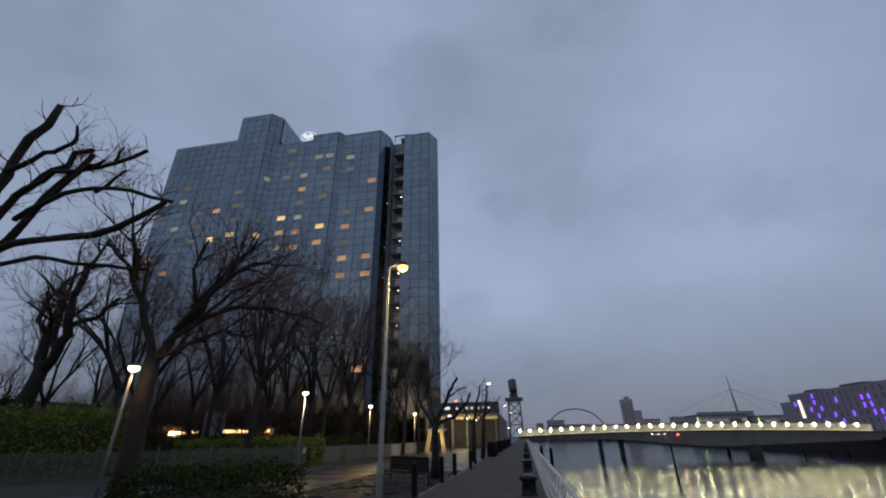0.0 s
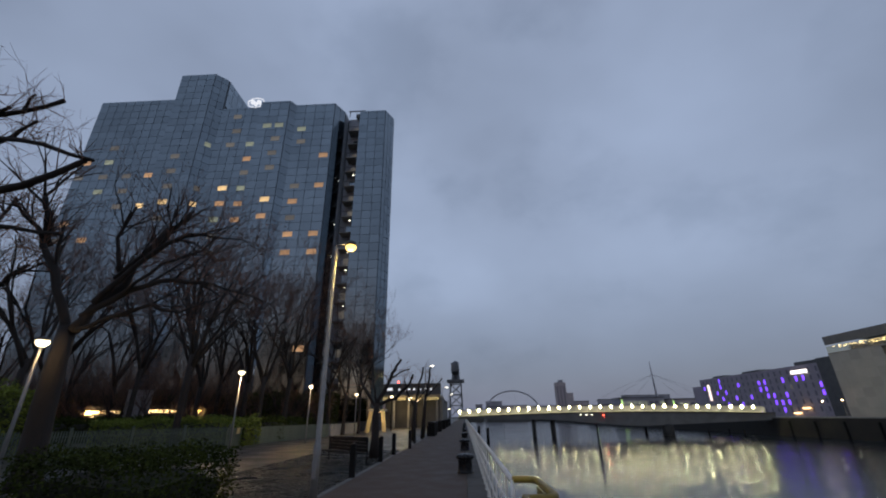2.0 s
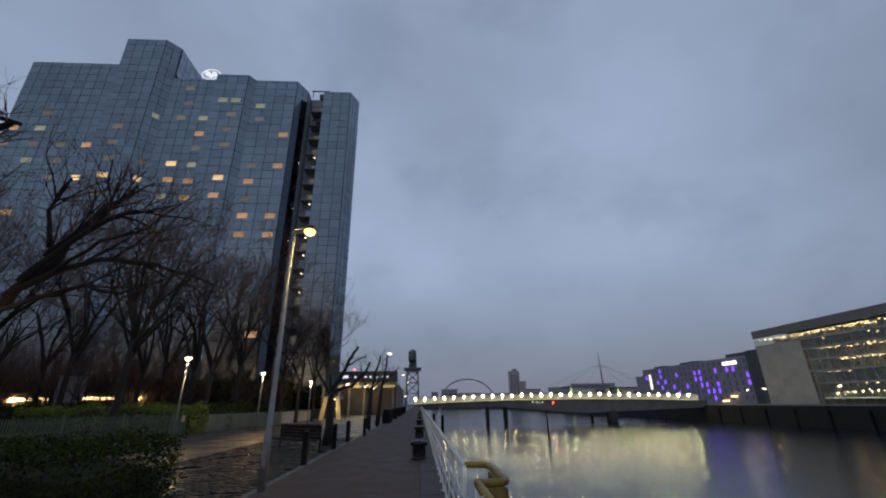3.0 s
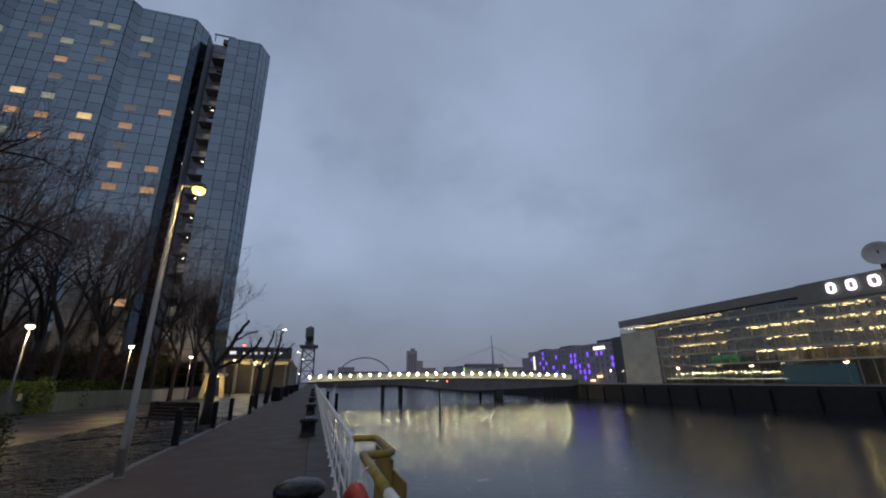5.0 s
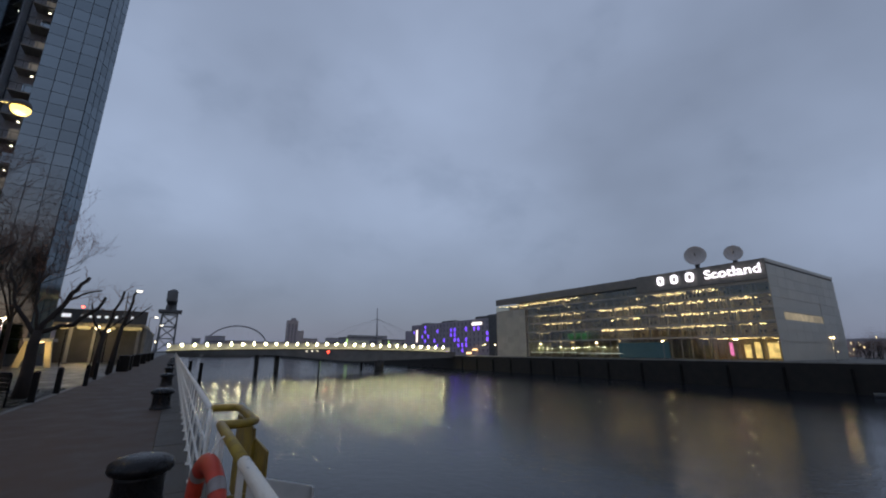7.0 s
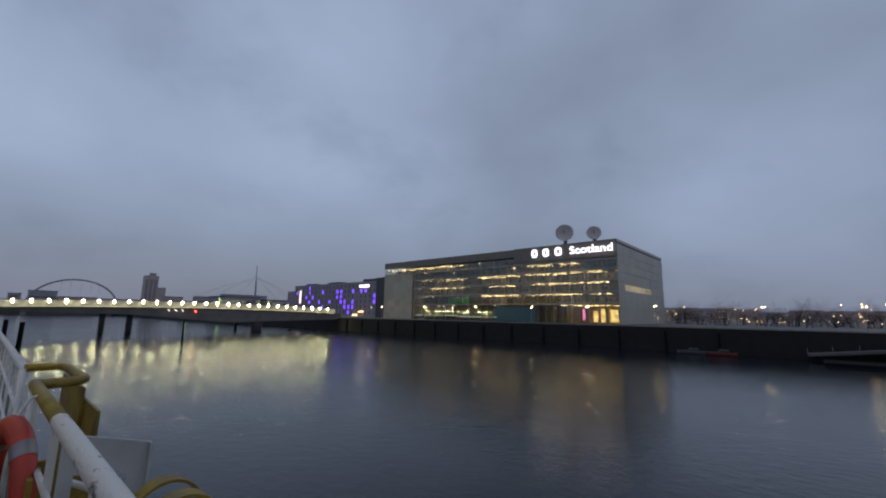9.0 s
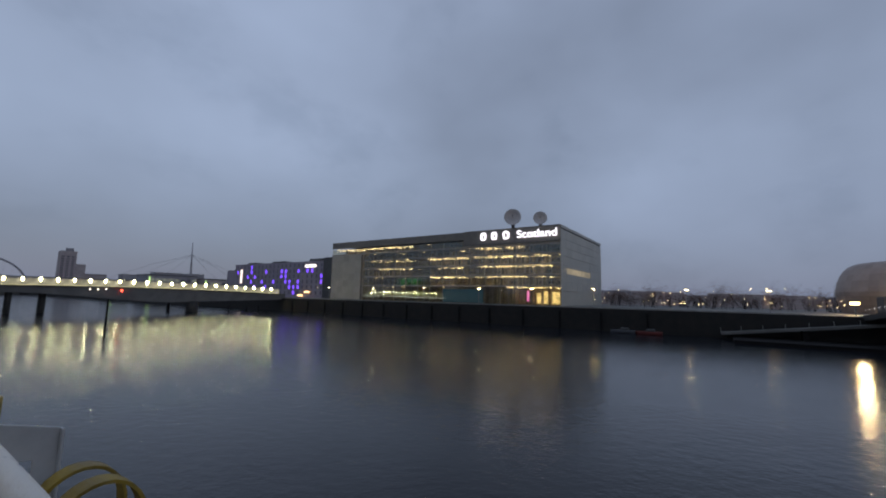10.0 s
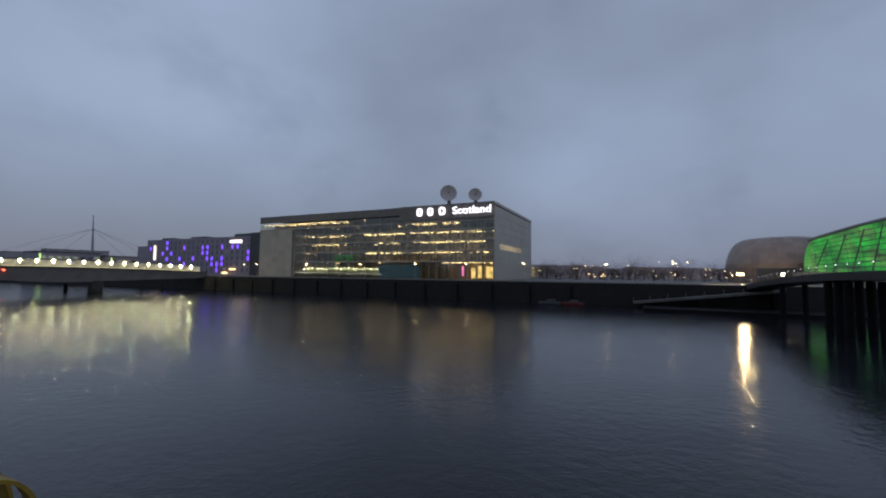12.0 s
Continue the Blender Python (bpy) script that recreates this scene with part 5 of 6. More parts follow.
# warm strip lights in the garden
strip = thing("garden_pavilion", "low dark garden building with warm strip lighting", "building", (-36.0, 49.5, -0.05))
part("wall", boxes((-9, 6, 0, 4, 0, 3.2)), DARK_METAL, strip)
part("roof", boxes((-9.5, 6.5, -0.6, 4.3, 3.2, 3.5)), DARK_METAL, strip)
part("strip_light", boxes((-8.0, -4.6, -0.2, -0.1, 2.7, 3.0), (-3.0, 3.4, -0.2, -0.1, 2.7, 3.0)), WARM_STRIP, strip, "warm strip light under the eaves")
for x in (-8.4, 5.0):
    part("wall_lamp", boxes((x, x + 0.4, -0.45, -0.05, 2.6, 3.0)), glow("orange_lamp", (1.0, 0.55, 0.18), 18), strip, "orange wall lamp")
    lamp("wall_lamp_light", (-36.0 + x + 0.2, 48.7, 2.7), 160, (1.0, 0.62, 0.25), 0.15)
kiosk = thing("garden_kiosk", "small pale boarded garden kiosk", "kiosk", (-35.0, 45.0, -0.05), 35)
part("wall", boxes((-1.1, 1.1, -0.6, 0.6, 0, 4.9)), FAR_GREY, kiosk)
part("roof", boxes((-1.3, 1.3, -0.8, 0.8, 4.9, 5.05)), DARK_METAL, kiosk)

# ---- foot bridge across the river ----
bridge = thing("foot_bridge", "long steel foot bridge with lit screens across the river", "bridge", (0, 0, 0))
BX0, BX1 = -2.0, 109.5


def by(x):
    return 168.0 - 8.0 * (x + 2) / 111.5


def deck_z(x):
    u = (x - 50) / 52
    return 2.75 - 0.95 * u * u


def soffit_z(x):
    if x < 26:
        return 0.75 - 0.5 * max(0, x) / 26
    u = min(1.0, (x - 26) / 40)
    return 0.25 - 2.6 * u * u * (3 - 2 * u) if x < 66 else -2.35 + 1.4 * (x - 66) / 43


N = 44
for name, half, zt, zb, mat in (("deck", 2.0, lambda x: deck_z(x), lambda x: deck_z(x) - 0.35, DECK_STEEL), ("box_girder", 1.5, lambda x: deck_z(x) - 0.36, lambda x: soffit_z(x), DECK_STEEL)):
    bm = bmesh.new()
    prev = None
    for k in range(N + 1):
        x = BX0 + (BX1 - BX0) * k / N
        ring = [bm.verts.new(p) for p in ((x, by(x) - half, zb(x)), (x, by(x) + half, zb(x)), (x, by(x) + half, zt(x)), (x, by(x) - half, zt(x)))]
        if prev:
            for i in range(4):
                bm.faces.new((prev[i], ring[i], ring[(i + 1) % 4], prev[(i + 1) % 4]))
        else:
            bm.faces.new(ring[::-1])
        prev = ring
    bm.faces.new(prev)
    part(name, bm, mat, bridge)
STEP = 3.72
# lamplight on the screens is put in as a faint glow of the panels
screen = mesh("screen_panel", boxes((0.06, STEP - 0.06, -0.02, 0.02, 0.05, 1.75)), glow("screen_panel_glow", (1.0, 0.92, 0.62), 0.42, 0.6, 0.6))
stay = mesh("screen_post", boxes((-0.05, 0.05, -0.06, 0.06, 0, 2.1)), GALV)
# lamp body flares upwards: the wedge of light round each lamp is in its shape
bm = bmesh.new()
lo = [bm.verts.new(p) for p in ((-0.10, -0.06, 1.05), (0.10, -0.06, 1.05), (0.10, 0.06, 1.05), (-0.10, 0.06, 1.05))]
hi = [bm.verts.new(p) for p in ((-0.22, -0.10, 1.95), (0.22, -0.10, 1.95), (0.22, 0.10, 1.95), (-0.22, 0.10, 1.95))]
bm.faces.new(lo[::-1])
bm.faces.new(hi)
for i in range(4):
    bm.faces.new((lo[i], lo[(i + 1) % 4], hi[(i + 1) % 4], hi[i]))
head_mesh = mesh("bridge_lamp", bm, BRIDGE_LIGHT)
n = int((BX1 - 1 - BX0) / STEP)
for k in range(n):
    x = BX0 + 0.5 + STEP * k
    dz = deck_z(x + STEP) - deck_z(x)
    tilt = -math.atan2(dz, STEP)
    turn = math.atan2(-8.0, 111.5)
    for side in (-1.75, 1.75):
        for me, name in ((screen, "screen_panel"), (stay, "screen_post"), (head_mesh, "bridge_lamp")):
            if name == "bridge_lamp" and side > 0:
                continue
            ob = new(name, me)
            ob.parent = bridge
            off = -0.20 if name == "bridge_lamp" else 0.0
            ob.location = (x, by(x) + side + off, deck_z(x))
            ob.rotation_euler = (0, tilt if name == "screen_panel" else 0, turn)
# glowing tube added for the deck edge that the lamps light yellow
bm = bmesh.new()
tube(bm, [(x, by(x) - 2.05, deck_z(x) - 0.05) for x in (BX0 + 108 * k / 24 for k in range(25))], 0.06, 6)
part("edge_glow", bm, glow("deck_edge_glow", (1.0, 0.88, 0.45), 0.9), bridge, "soft yellow glowing line standing for the lamplit deck edge")
for side in (-1.75, 1.75):
    bm = bmesh.new()
    tube(bm, [(x, by(x) + side, deck_z(x) + 2.1) for x in (BX0 + 107 * k / 24 for k in range(25))], 0.07, 6)
    part("top_rail", bm, GALV, bridge)
for x, w, d in ((26.2, 0.75, 1.2), (33.3, 0.9, 1.2), (73.4, 2.0, 2.6)):
    bm = bmesh.new()
    lathe(bm, [(w, Z_WATER - 2), (w, soffit_z(x) + 0.2)], x, by(x) if x != 33.3 else by(x) + 1.0, 18)
    part("pier", bm, PIER, bridge, "dark wet bridge pier", True)
part("red_light", boxes((51.0, 51.4, by(51) - 2.2, by(51) - 2.02, 1.2, 1.6)), RED_BULB, bridge, "red navigation light")
for x in (43, 45, 47):
    part("white_light", boxes((x, x + 0.35, by(x) - 2.2, by(x) - 2.02, 1.6, 1.75)), WHITE_BULB, bridge)
for x, y, top, r in ((26.9, 90.0, 0.0, 0.16), (6.4, 118.0, -1.2, 0.42), (3.9, 112.0, -0.6, 0.36), (69.3, 172.0, -3.0, 0.6), (85.0, 158.0, -3.6, 0.2), (92.0, 158.0, -3.6, 0.2), (97.0, 158.0, -3.6, 0.2)):
    t = thing("mooring_pile", "dark timber mooring pile standing in the river", "pile", (x, y, Z_WATER - 1.5), 0, "piles in the river")
    bm = bmesh.new()
    lathe(bm, [(r, 0), (r * 0.95, top - Z_WATER + 1.4), (r * 0.8, top - Z_WATER + 1.5)], 0, 0, 12)
    part("shaft", bm, BLACK_WOOD, t, "", True)

# ---- far side of the river, downstream to upstream ----
def window_grid(parent, count, rows, w, h, x, y0, dy, z0, dz, mats, r, name="window", skip=0.0):
    """Windows as shallow boxes on a face at x that looks towards the river."""
    for i in range(count):
        for j in range(rows):
            if r.random() < skip:
                continue
            part(name, boxes((x - 0.08, x + 0.05, y0 + i * dy, y0 + i * dy + w, z0 + j * dz, z0 + j * dz + h)), mats(i, j), parent)


r5 = random.Random(77)
purple = thing("purple_lit_hotel", "grey panelled hotel with small windows and purple light strips", "building", (150, 178, Z_FAR))
LILAC_GREY = material("lilac_grey_panel", (0.33, 0.295, 0.335), 0.7, 0, (0.26, 0.23, 0.265), 0.12)
part("wall", boxes((0, 22, 4, 98, 0, 21.0)), LILAC_GREY, purple, "mottled lilac grey panel wall")
part("lower_wing", boxes((2, 20, 98, 112, 0, 17.5)), LILAC_GREY, purple)
part("dark_wing", boxes((-1.5, 20, -8, 3.9, 0, 22.5)), DARK_METAL, purple, "dark end wing")
for ya, yb, zt in ((5, 22, 22.8), (46, 60, 22.2), (78, 88, 22.2)):
    part("roof_plant", boxes((3, 18, ya, yb, 21, zt)), DARK_METAL, purple)
lit_at = {(3, 4), (5, 4), (8, 3), (9, 4), (13, 4), (14, 2), (16, 3), (11, 2), (7, 2), (18, 3), (13, 1), (6, 1), (17, 2), (20, 3), (16, 1), (15, 0)}
lit_at |= {(r5.randint(0, 21), r5.randint(0, 5)) for _ in range(16)}
dark_pane = material("dark_window_pane", (0.16, 0.15, 0.19), 0.25)
window_grid(purple, 22, 6, 1.0, 2.0, 0.0, 6.5, 4.15, 1.8, 3.2, lambda i, j: PURPLE if (i, j) in lit_at else (ROOM_DIM if r5.random() < 0.04 else dark_pane), r5)
part("sign_bar", boxes((-0.5, -0.1, 12, 21, 17.6, 19.0)), glow("sign_glow", (1.0, 0.9, 0.85), 2.4), purple, "plain white glowing sign bar")
part("sign_column", boxes((-0.5, -0.1, 88.5, 90.2, 8.5, 17.5)), glow("sign_glow_warm", (1.0, 0.82, 0.75), 1.6), purple, "tall pale glowing sign bar")
part("entrance_light", boxes((-1.0, -0.6, 16, 20, 3.0, 3.5), (-1.0, -0.6, 22, 26, 1.0, 1.5)), WARM_STRIP, purple)

flats = thing("tower_block", "distant grey tower block", "building", (150, 690, 0))
part("wall", boxes((-2, 14, 0, 12, 0, 50)), HAZED_BRICK, flats)
part("side_wing", boxes((14.1, 24, 0, 12, 0, 34)), HAZED_BRICK, flats)
part("roof_house", boxes((4, 11, 3, 9, 50, 54)), FAR_GREY, flats)
window_rows = [part("window_band", boxes((-1 + 5 * i, 2 + 5 * i, -0.15, 0.1, 6 + 3 * j, 7.6 + 3 * j)), dark_pane, flats) for i in range(3) for j in range(13)]
for x0, x1, y, h, mat in ((176, 200, 700, 22, HAZED_BRICK), (200, 236, 640, 22, FAR_GREY), (236, 300, 640, 27, FAR_GREY), (18, 28, 655, 18, FAR_GREY), (34, 58, 660, 22, FAR_GREY), (60, 96, 668, 16, HAZED_BRICK), (100, 146, 668, 15, FAR_GREY), (300, 370, 600, 16, HAZED_BRICK), (330, 420, 660, 22, FAR_GREY)):
    b = thing("city_building", "distant flat-roofed city building", "building", (x0, y, -0.4), 0, "distant city buildings")
    part("wall", boxes((0, x1 - x0, 0, 16, 0, h)), mat, b)
    part("roof", boxes((-0.4, x1 - x0 + 0.4, -0.4, 16.4, h, h + 0.6)), DARK_METAL, b)
    for j in range(int(h / 6)):
        part("window_band", boxes((2, x1 - x0 - 2, -0.15, 0.1, 3 + 5.5 * j, 4.8 + 5.5 * j)), dark_pane, b)
# near-front row between mast and bridge
for x0, x1, y, h, mat, lit in ((118, 150, 330, 13, FAR_GREY, True), (152, 196, 322, 11.5, HAZED_BRICK, True), (112, 124, 380, 9, FAR_GREY, False)):
    b = thing("riverside_block", "low riverside block with a few lit windows", "building", (x0, y, Z_FAR), 0, "low riverside blocks")
    part("wall", boxes((0, x1 - x0, 0, 20, 0, h)), mat, b)
    part("roof", boxes((-0.5, x1 - x0 + 0.5, -0.5, 20, h, h + 0.5)), DARK_METAL, b)
    for i in range(int((x1 - x0) / 4)):
        part("window", boxes((1 + 4 * i, 3.6 + 4 * i, -0.15, 0.1, h - 4, h - 2.4)), ROOM_PALE if r5.random() < 0.5 else dark_pane, b)
    part("green_light", boxes((0.5, 1.2, -0.4, -0.2, 3, h - 1)), glow("lime_light", (0.6, 1.0, 0.3), 1.2), b, "lime green light strip")

mast = thing("stayed_mast", "tall pale raking mast with thin stay cables", "mast", (176, 399, Z_FAR))
bm = bmesh.new()
tube(bm, [(0, 0, 0), (-0.6, 0, 24), (-1.2, 0, 47)], [1.0, 0.8, 0.25], 10)
part("spar", bm, FAR_GREY, mast, "", True)
for dx in (-66, -48, -30, 30, 48, 62):
    bm = bmesh.new()
    tube(bm, [(-0.9, 0, 35.5), (dx * 0.5, 0, 24.0 if abs(dx) > 40 else 21.0), (dx, 0, 8)], 0.11, 4)
    part("stay_cable", bm, FAR_GREY, mast)

crane = thing("hammerhead_crane", "giant grey dockside cantilever crane seen end-on", "crane", (-7.2, 425, -0.4))
for sx in (-6.2, 6.2):
    for sy in (-6, 6):
        bm = bmesh.new()
        tube(bm, [(sx, sy, 0), (sx * 0.86, sy, 34)], [0.8, 0.65], 6)
        part("leg", bm, CRANE_STEEL, crane)
for z0, z1 in ((2, 12), (12, 22), (22, 32)):
    for sy in (-6, 6):
        for s in (-1, 1):
            bm = bmesh.new()
            tube(bm, [(-6 * s, sy, z0), (5.6 * s, sy, z1)], 0.28, 5)
            part("brace", bm, CRANE_STEEL, crane)
    for sy in (-6, 6):
        part("tie_beam", boxes((-6, 6, sy - 0.3, sy + 0.3, z1 - 0.3, z1 + 0.3)), CRANE_STEEL, crane)
part("platform", bevelled(boxes((-8.5, 8.5, -8, 8, 33.5, 36)), 0.3, 1), CRANE_STEEL, crane)
bm = bmesh.new()
lathe(bm, [(4.2, 36), (4.0, 39), (3.4, 41), (3.4, 44)], 0, 0, 14)
part("turntable", bm, CRANE_STEEL, crane)
part("jib", bevelled(boxes((-3.6, 3.6, -30, 45, 41, 49.5)), 0.5, 1), CRANE_STEEL, crane, "jib seen end-on")
bm = bmesh.new()
lathe(bm, [(3.5, 49), (3.5, 52), (2.8, 53.5), (1.2, 54.4)], 0, 0, 14)
part("machine_house", bm, CRANE_STEEL, crane)

arch = thing("arch_bridge", "distant white steel arch bridge", "bridge", (71, 636, 0))
bm = bmesh.new()
tube(bm, [(-40 * math.cos(a), 0, 4 + 31.5 * math.sin(a)) for a in (math.pi * k / 28 for k in range(29))], 0.95, 8)
part("arch_rib", bm, FAR_GREY, arch, "", True)
for k in range(3, 26, 2):
    a = math.pi * k / 28
    bm = bmesh.new()
    tube(bm, [(-40 * math.cos(a), 0, 4 + 31.5 * math.sin(a)), (-40 * math.cos(a), 0, 6)], 0.08, 4)
    part("hanger", bm, FAR_GREY, arch)
part("deck", boxes((-75, 60, -6, 6, 4.5, 6)), FAR_GREY, arch)
part("pier", boxes((-42, -38, -5, 5, -8, 4.5), (38, 42, -5, 5, -8, 4.5)), CONCRETE, arch)

# far promenade: parapet, lamps
structure("far_parapet", boxes((X_FAR + 0.05, X_FAR + 0.4, -14, 158, Z_FAR + 0.03, Z_FAR + 0.28)), CONCRETE, "pale low kerb along the far quay", "parapet")
first = None
for y, x in ((147, 124), (119.0, 124), (92.5, 124), (69, 124), (48, 120), (30, 122), (160, 128), (137, 150), (7, 126), (-10, 126)):
    if first is None:
        first = thing("quay_lamp", "slim far quay lamp with twin lit heads", "lamp post", (x, y, Z_FAR), 0, "lamps along the far quay")
        bm = bmesh.new()
        tube(bm, [(0, 0, 0), (0, 0, 5.2)], [0.09, 0.06], 6)
        part("pole", bm, GALV, first)
        for s in (-1, 1):
            part("lamp_head", boxes((-0.12, 0.12, 0.30 * s - 0.07, 0.30 * s + 0.07, 5.18, 5.28)), glow("amber_quay_lamp", (1.0, 0.72, 0.34), 110), first)
    else:
        copy_thing(first, pose(x, y, Z_FAR))
flood = thing("flood_lamp", "strong amber floodlight on the far quay", "lamp post", (123.5, -24.2, Z_FAR))
part("pole", boxes((-0.1, 0.1, -0.1, 0.1, 0, 2.2)), GALV, flood)
part("lamp_head", bevelled(boxes((-0.2, 0.2, -0.75, 0.75, 2.3, 2.9)), 0.08, 1), glow("amber_flood", (1.0, 0.70, 0.30), 11), flood, "glowing amber flood head")
flood2 = thing("flood_lamp", "white lamp on the far quay by the round hall", "lamp post", (123.5, -32.6, Z_FAR))
part("pole", boxes((-0.1, 0.1, -0.1, 0.1, 0, 2.2)), GALV, flood2)
part("lamp_head", bevelled(boxes((-0.2, 0.2, -0.3, 0.3, 2.2, 3.0)), 0.05, 1), WHITE_BULB, flood2)
lamp("flood_light", (126.0, -25.2, 3.2), 5000, (1.0, 0.7, 0.34), 0.5)

# slipway, pontoon and small boats under the far quay
structure("slipway", boxes((96.0, X_FAR - 0.02, -60, -2.0, -8, -5.2)), BLACK_WOOD, "dark stone slipway at the foot of the far wall", "slipway")
ramp = thing("access_ramp", "dark sloping access ramp with a rail", "ramp", (104.5, -14, 0))
bm = bmesh.new()
pts = [(0, 14, -4.4), (3, 14, -4.4), (3, -14, -1.0), (0, -14, -1.0)]
lo = [bm.verts.new((x, y, z - 0.5)) for x, y, z in pts]
hi = [bm.verts.new(p) for p in pts]
bm.faces.new(hi)
bm.faces.new(lo[::-1])
for i in range(4):
    bm.faces.new((lo[i], lo[(i + 1) % 4], hi[(i + 1) % 4], hi[i]))
part("deck", bm, FARGROUND, ramp, "pale grey ramp surface")
for k in range(9):
    y = 14 - 3.5 * k
    part("rail_post", boxes((-0.04, 0.04, y - 0.04, y + 0.04, -4.4 + 3.4 * k / 8, -3.4 + 3.4 * k / 8)), GALV, ramp)
for y, z in ((-13, -1.6), (0, -3.3), (12, -4.9)):
    part("ramp_support", boxes((0.3, 2.7, y, y + 1, -8, z)), BLACK_WOOD, ramp)
for k, (y, mat, label) in enumerate(((19, material("blue_grey_boat", (0.06, 0.065, 0.075), 0.5), "small dark grey moored boat"), (13.5, material("red_boat", (0.14, 0.02, 0.014), 0.5), "small red moored boat"))):
    b = thing("moored_boat", label, "boat", (104.6, y, Z_WATER), 90)
    bm = bmesh.new()
    prof = ((-2.6, 0.75), (-1.2, 0.95), (0.8, 0.9), (2.0, 0.55), (2.9, 0.05))
    prev = None
    for x, w in prof:
        ring = [bm.verts.new(p) for p in ((x, -w, 0.75), (x, -w * 0.6, -0.2), (x, w * 0.6, -0.2), (x, w, 0.75))]
        if prev:
            for i in range(4):
                bm.faces.new((prev[i], prev[(i + 1) % 4], ring[(i + 1) % 4], ring[i]))
        else:
            bm.faces.new(ring[::-1])
        prev = ring
    bm.faces.new(prev)
    part("hull", bm, mat, b, "", True)
    part("cabin", bevelled(boxes((-1.2, 0.6, -0.5, 0.5, 0.75, 1.3)), 0.08, 1), DARK_METAL, b)
piles = thing("quay_fender", "dark timber fender piles on the far wall", "fender", (X_FAR - 0.2, 0, Z_WATER))
for k in range(14):
    y = 14 + 10.5 * k
    part("timber", boxes((-0.2, 0.19, y, y + 0.4, -1, 4.6)), BLACK_WOOD, piles)

# round titanium cinema hall and the green-lit glass hall
imax = thing("round_hall", "rounded titanium-clad cinema hall", "building", (170, -43.5, Z_FAR))
bm = bmesh.new()
NP, NQ = 40, 12
cols = []
for i in range(NP):
    a = 2 * math.pi * i / NP
    col = []
    for j in range(NQ + 1):
        s = j / NQ
        rad = 1.0 if s < 0.35 else math.cos((s - 0.35) / 0.65 * 1.25) ** 0.55
        bulge = 0.90 + 0.10 * math.sin(min(1, s / 0.5) * math.pi / 2)
        col.append((math.cos(a) * 18.5 * rad * bulge, math.sin(a) * 14.2 * rad * bulge, 14.7 * (s if s < 0.5 else 0.5 + 0.5 * math.sin((s - 0.5) / 0.5 * math.pi / 2))))
    cols.append(col)
for i in range(NP):
    for j in range(NQ):
        a, b = cols[i], cols[(i + 1) % NP]
        bm.faces.new([bm.verts.new(p) for p in (a[j], b[j], b[j + 1], a[j + 1])])
bm.faces.new([bm.verts.new(c[NQ]) for c in cols])
part("shell", bm, BROWN_CLAD, imax, "dull titanium panels")
part("entrance_block", bevelled(boxes((-21, -15, 1, 9, 0, 4.6)), 0.2, 1), DARK_METAL, imax)

hall = thing("glass_science_hall", "crescent glass hall lit bright green inside", "building", (140, -50, Z_FAR))


def hall_top(u):
    return 11.0 + 19.6 * u - 9.0 * u * u


bm = bmesh.new()
back = bmesh.new()
prev = None
for u in [0.0, 0.004, 0.014, 0.030, 0.055] + [k / 16 for k in range(2, 17)]:
    y = 8.6 - 48 * u
    zt = hall_top(u)
    base = 3.4
    lean = 2.5 + 3.0 * u
    nose = math.sqrt(1 - (1 - u / 0.055) ** 2) if u < 0.055 else 1.0
    nose = max(0.12, nose)
    a, b = (-lean * 0.3, y, base), (-lean * 0.3 + lean * 0.9 * nose, y, base + (zt - base) * nose)
    if prev:
        for j in range(9):
            f0, f1 = j / 9 + 0.008, (j + 1) / 9 - 0.008
            pa = [Vector(prev[0]).lerp(Vector(prev[1]), f) for f in (f0, f1)]
            pb = [Vector(a).lerp(Vector(b), f) for f in (f0, f1)]
            e = 0.012
            quad(bm, pa[0].lerp(pb[0], e), pa[0].lerp(pb[0], 1 - e), pa[1].lerp(pb[1], 1 - e), pa[1].lerp(pb[1], e))
        bk = Vector((1.5, 0, 0))
        quad(back, Vector(prev[0]) + bk * 0.05, Vector(a) + bk * 0.05, Vector(b) + bk * 0.05, Vector(prev[1]) + bk * 0.05)
    prev = (a, b)
part("green_glazing", bm, GREEN_GLASS, hall, "green lit glass panes")
part("glazing_bar", back, DARK_METAL, hall)
for k in range(0, 12):
    u = k / 12
    bm = bmesh.new()
    y = 7.0 - 44 * u
    tube(bm, [(-2.0 - 1.2 * u, y, 3.2), (1.0 + 1.4 * u, y - 4.0, hall_top(min(1, u + 0.08)) - 0.6)], 0.16, 6)
    part("raking_mast", bm, DARK_METAL, hall)
bm = bmesh.new()
tube(bm, [(1.5 + 1.8 * u, 8.6 - 48 * u, hall_top(u) + 0.3) for u in (0.035, 0.08, 0.16, 0.24, 0.32, 0.4, 0.5, 0.6, 0.7, 0.8, 0.9, 1.0)], 0.45, 6)
part("roof_edge", bm, GALV, hall)
part("rear_wall", boxes((5, 12, -38, -2, 0, 10)), DARK_METAL, hall)
part("plinth", boxes((-2.5, 12, -40, 8.6, 0, 3.35)), CONCRETE, hall)

# second foot bridge at the downstream side
cross = thing("river_foot_bridge", "dark foot bridge on piles with small deck lights", "bridge", (0, -24.5, 0))
bm = bmesh.new()
prev = None
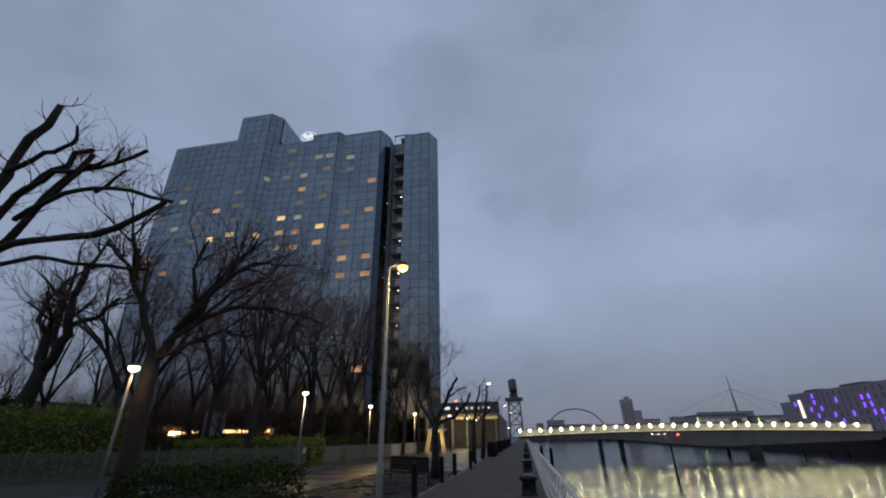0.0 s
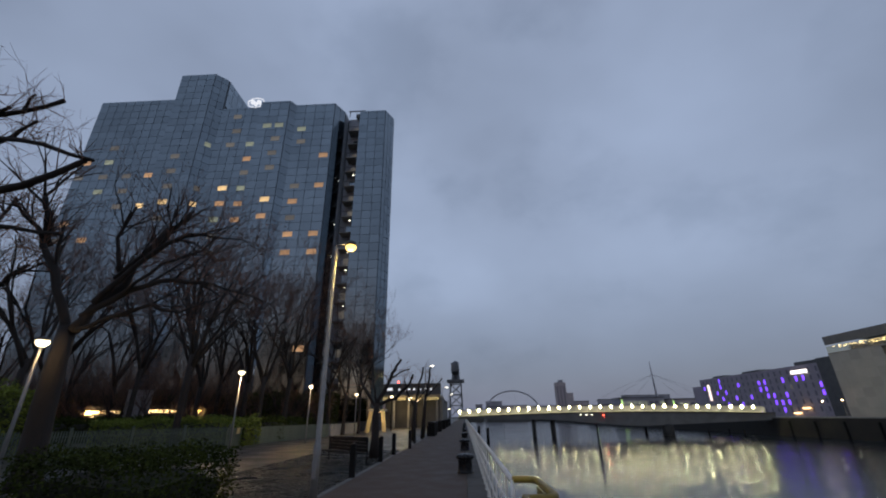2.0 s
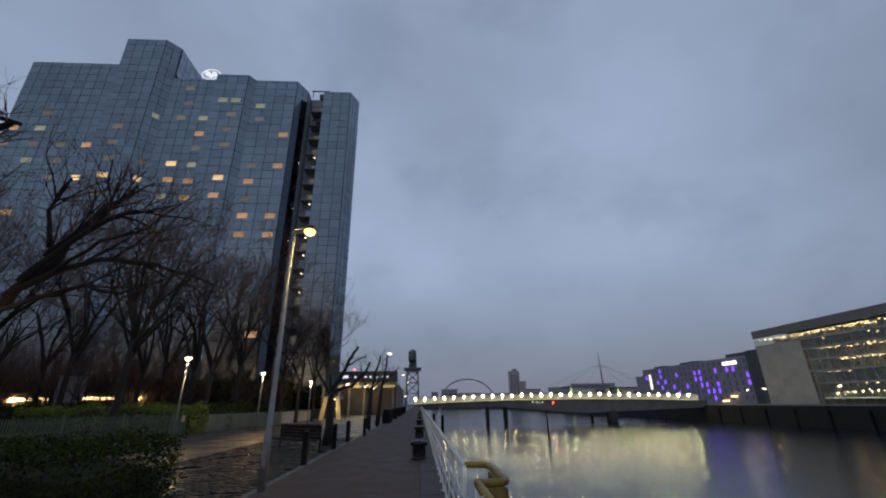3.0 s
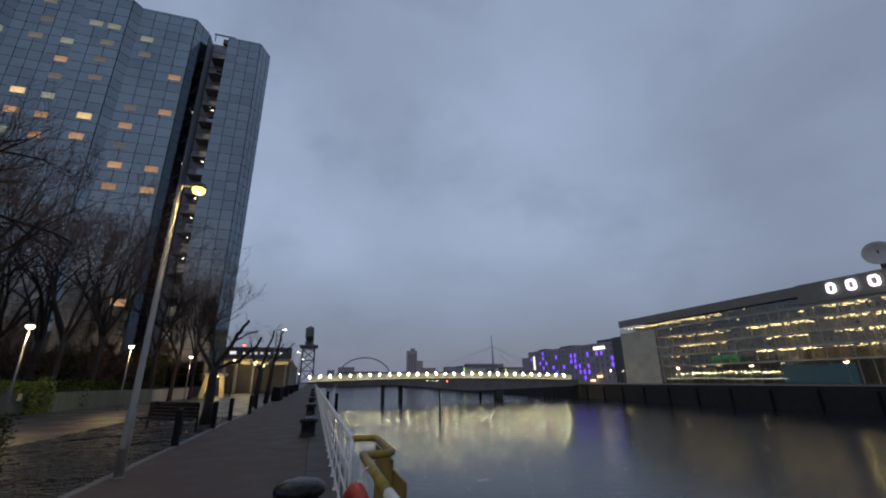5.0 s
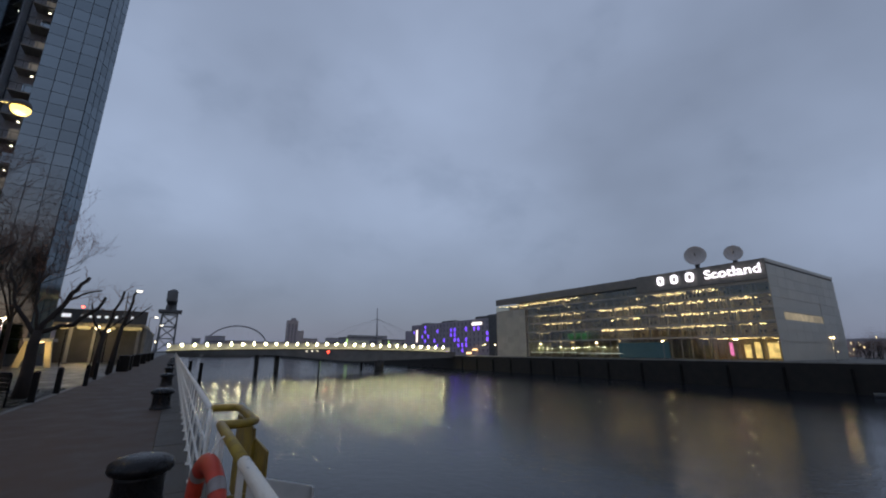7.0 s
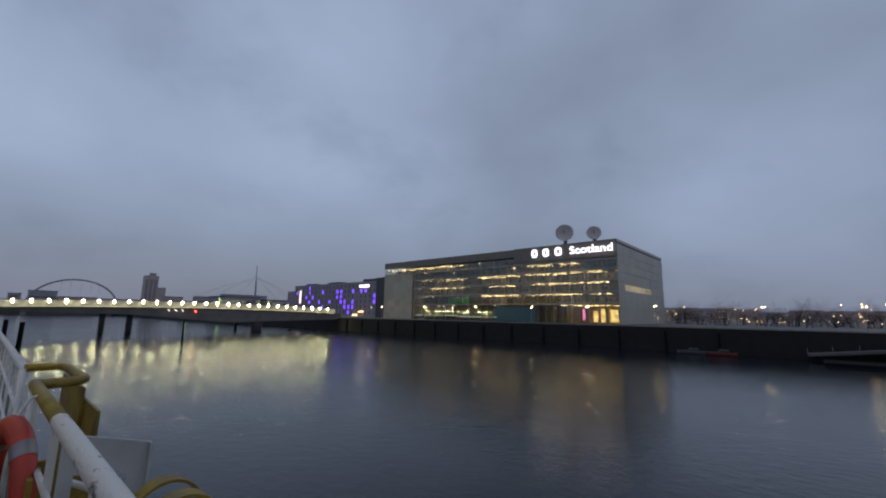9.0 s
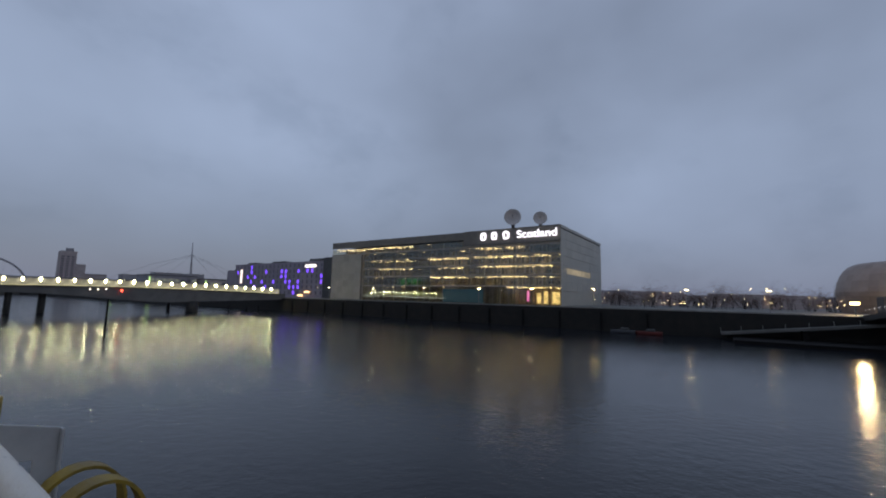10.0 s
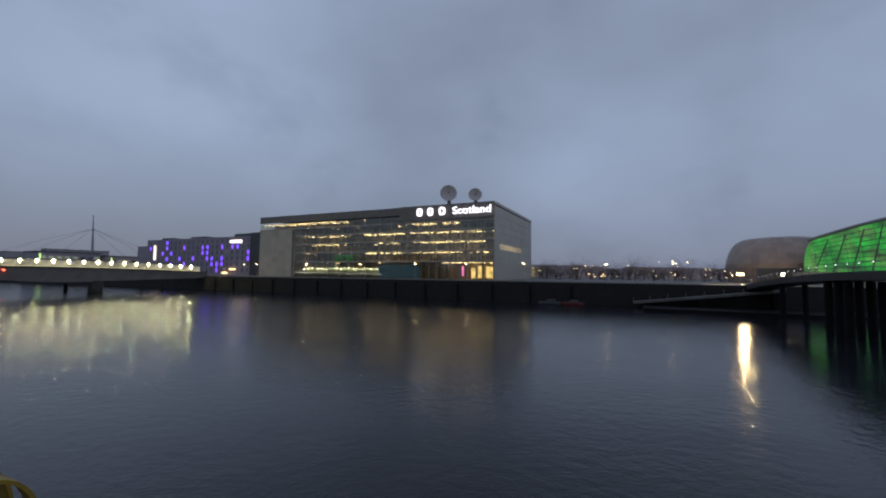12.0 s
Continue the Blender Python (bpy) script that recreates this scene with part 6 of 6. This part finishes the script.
for k in range(25):
    x = 1.3 + 107.5 * k / 24
    z = 2.35 - 2.5 * ((x - 50) / 58) ** 2
    ring = [bm.verts.new(p) for p in ((x, -2.2, z - 0.9), (x, 2.2, z - 0.9), (x, 2.4, z), (x, -2.4, z))]
    if prev:
        for i in range(4):
            bm.faces.new((prev[i], ring[i], ring[(i + 1) % 4], prev[(i + 1) % 4]))
    else:
        bm.faces.new(ring[::-1])
    prev = ring
bm.faces.new(prev)
part("deck", bm, DARK_METAL, cross)
for k in range(38):
    x = 3 + 2.8 * k
    z = 2.35 - 2.5 * ((x - 50) / 58) ** 2
    part("rail_post", boxes((x - 0.03, x + 0.03, 2.2, 2.26, z, z + 1.05)), GALV, cross)
    part("deck_light", boxes((x - 0.05, x + 0.05, 2.28, 2.32, z + 0.86, z + 0.94)), glow("small_deck_light", (0.95, 0.98, 1.0), 3.0) if k == 0 else bpy.data.materials["small_deck_light"], cross)
bm = bmesh.new()
for dz in (1.05, 0.55):
    tube(bm, [(3 + 104 * k / 20, 2.23, 2.35 - 2.5 * ((3 + 104 * k / 20 - 50) / 58) ** 2 + dz) for k in range(21)], 0.03, 5)
part("hand_rail", bm, GALV, cross)
for x, w in ((87.5, 0.4), (64.0, 0.45), (66.6, 0.45), (69.5, 0.45), (40, 0.45), (24, 0.45)):
    for y in (-1.5, 1.5):
        bm = bmesh.new()
        lathe(bm, [(w, Z_WATER - 2), (w, 1.2)], x, y, 12)
        part("bridge_leg", bm, BLACK_WOOD, cross)

# far lights and low town between the office and the round hall
town = thing("far_town", "low distant town with many small street lights", "town", (0, 0, 0), kind="stuff")
bm, lt, tr = bmesh.new(), bmesh.new(), bmesh.new()
for k in range(46):
    x, y = r5.uniform(230, 420), r5.uniform(-60, 40) * 1.6 + 10
    w, d, h = r5.uniform(8, 26), r5.uniform(8, 20), r5.uniform(3.5, 8.5)
    box(bm, x, x + w, y, y + d, Z_FAR, Z_FAR + h)
for k in range(150):
    x = r5.uniform(150, 330)
    y = x * r5.uniform(-0.20, 0.28)
    h = 1.2 + 5.5 * r5.random() ** 2
    s = r5.uniform(0.04, 0.09)
    box(lt, x - s, x + s, y - s, y + s, h - s, h + s)
part("low_building", bm, HAZED_BRICK, town)
part("street_light", lt, glow("far_street_light", (1.0, 0.66, 0.32), 13), town)
for k, (x, y, s) in enumerate(((190, 36, 0.6), (200, 20, 0.5), (185, 8, 0.5), (210, -4, 0.55), (205, 45, 0.5), (230, 60, 0.6), (195, -16, 0.45))):
    c = copy_thing((ta, tb, tc)[k % 3], pose(x, y, Z_FAR, 0, 0, 50 * k))
    c.scale = (s, s, s)
    c["group"] = "bare trees on the far bank"
for k in range(14):
    c = copy_thing((th1, th2)[k % 2], pose(178 + 9 * (k % 4), -30 + 6.5 * k, Z_FAR, 0, 0, 67 * k))
    c.scale = (1.5, 1.5, 0.9 + 0.15 * (k % 3))
    c["group"] = "bare thickets on the far bank"
hills = structure("far_hills", boxes((900, 1000, -700, 500, -8, 16), (420, 560, 70, 300, -8, 12)), FAR_GREY, "low grey distant hills and roofs", "backdrop")
# low skyline behind the near bank
for k, (x, y, w, d, h) in enumerate(((-120, 120, 30, 30, 14), (-90, 170, 30, 40, 18), (-60, 220, 30, 30, 15), (-40, 300, 24, 40, 14), (-170, 90, 40, 30, 12))):
    b = thing("city_building", "distant flat-roofed city building", "building", (x, y, -0.05), 0, "distant city buildings")
    part("wall", boxes((0, w, 0, d, 0, h)), HAZED_BRICK, b)
    part("roof", boxes((-0.4, w + 0.4, -0.4, d + 0.4, h, h + 0.6)), DARK_METAL, b)
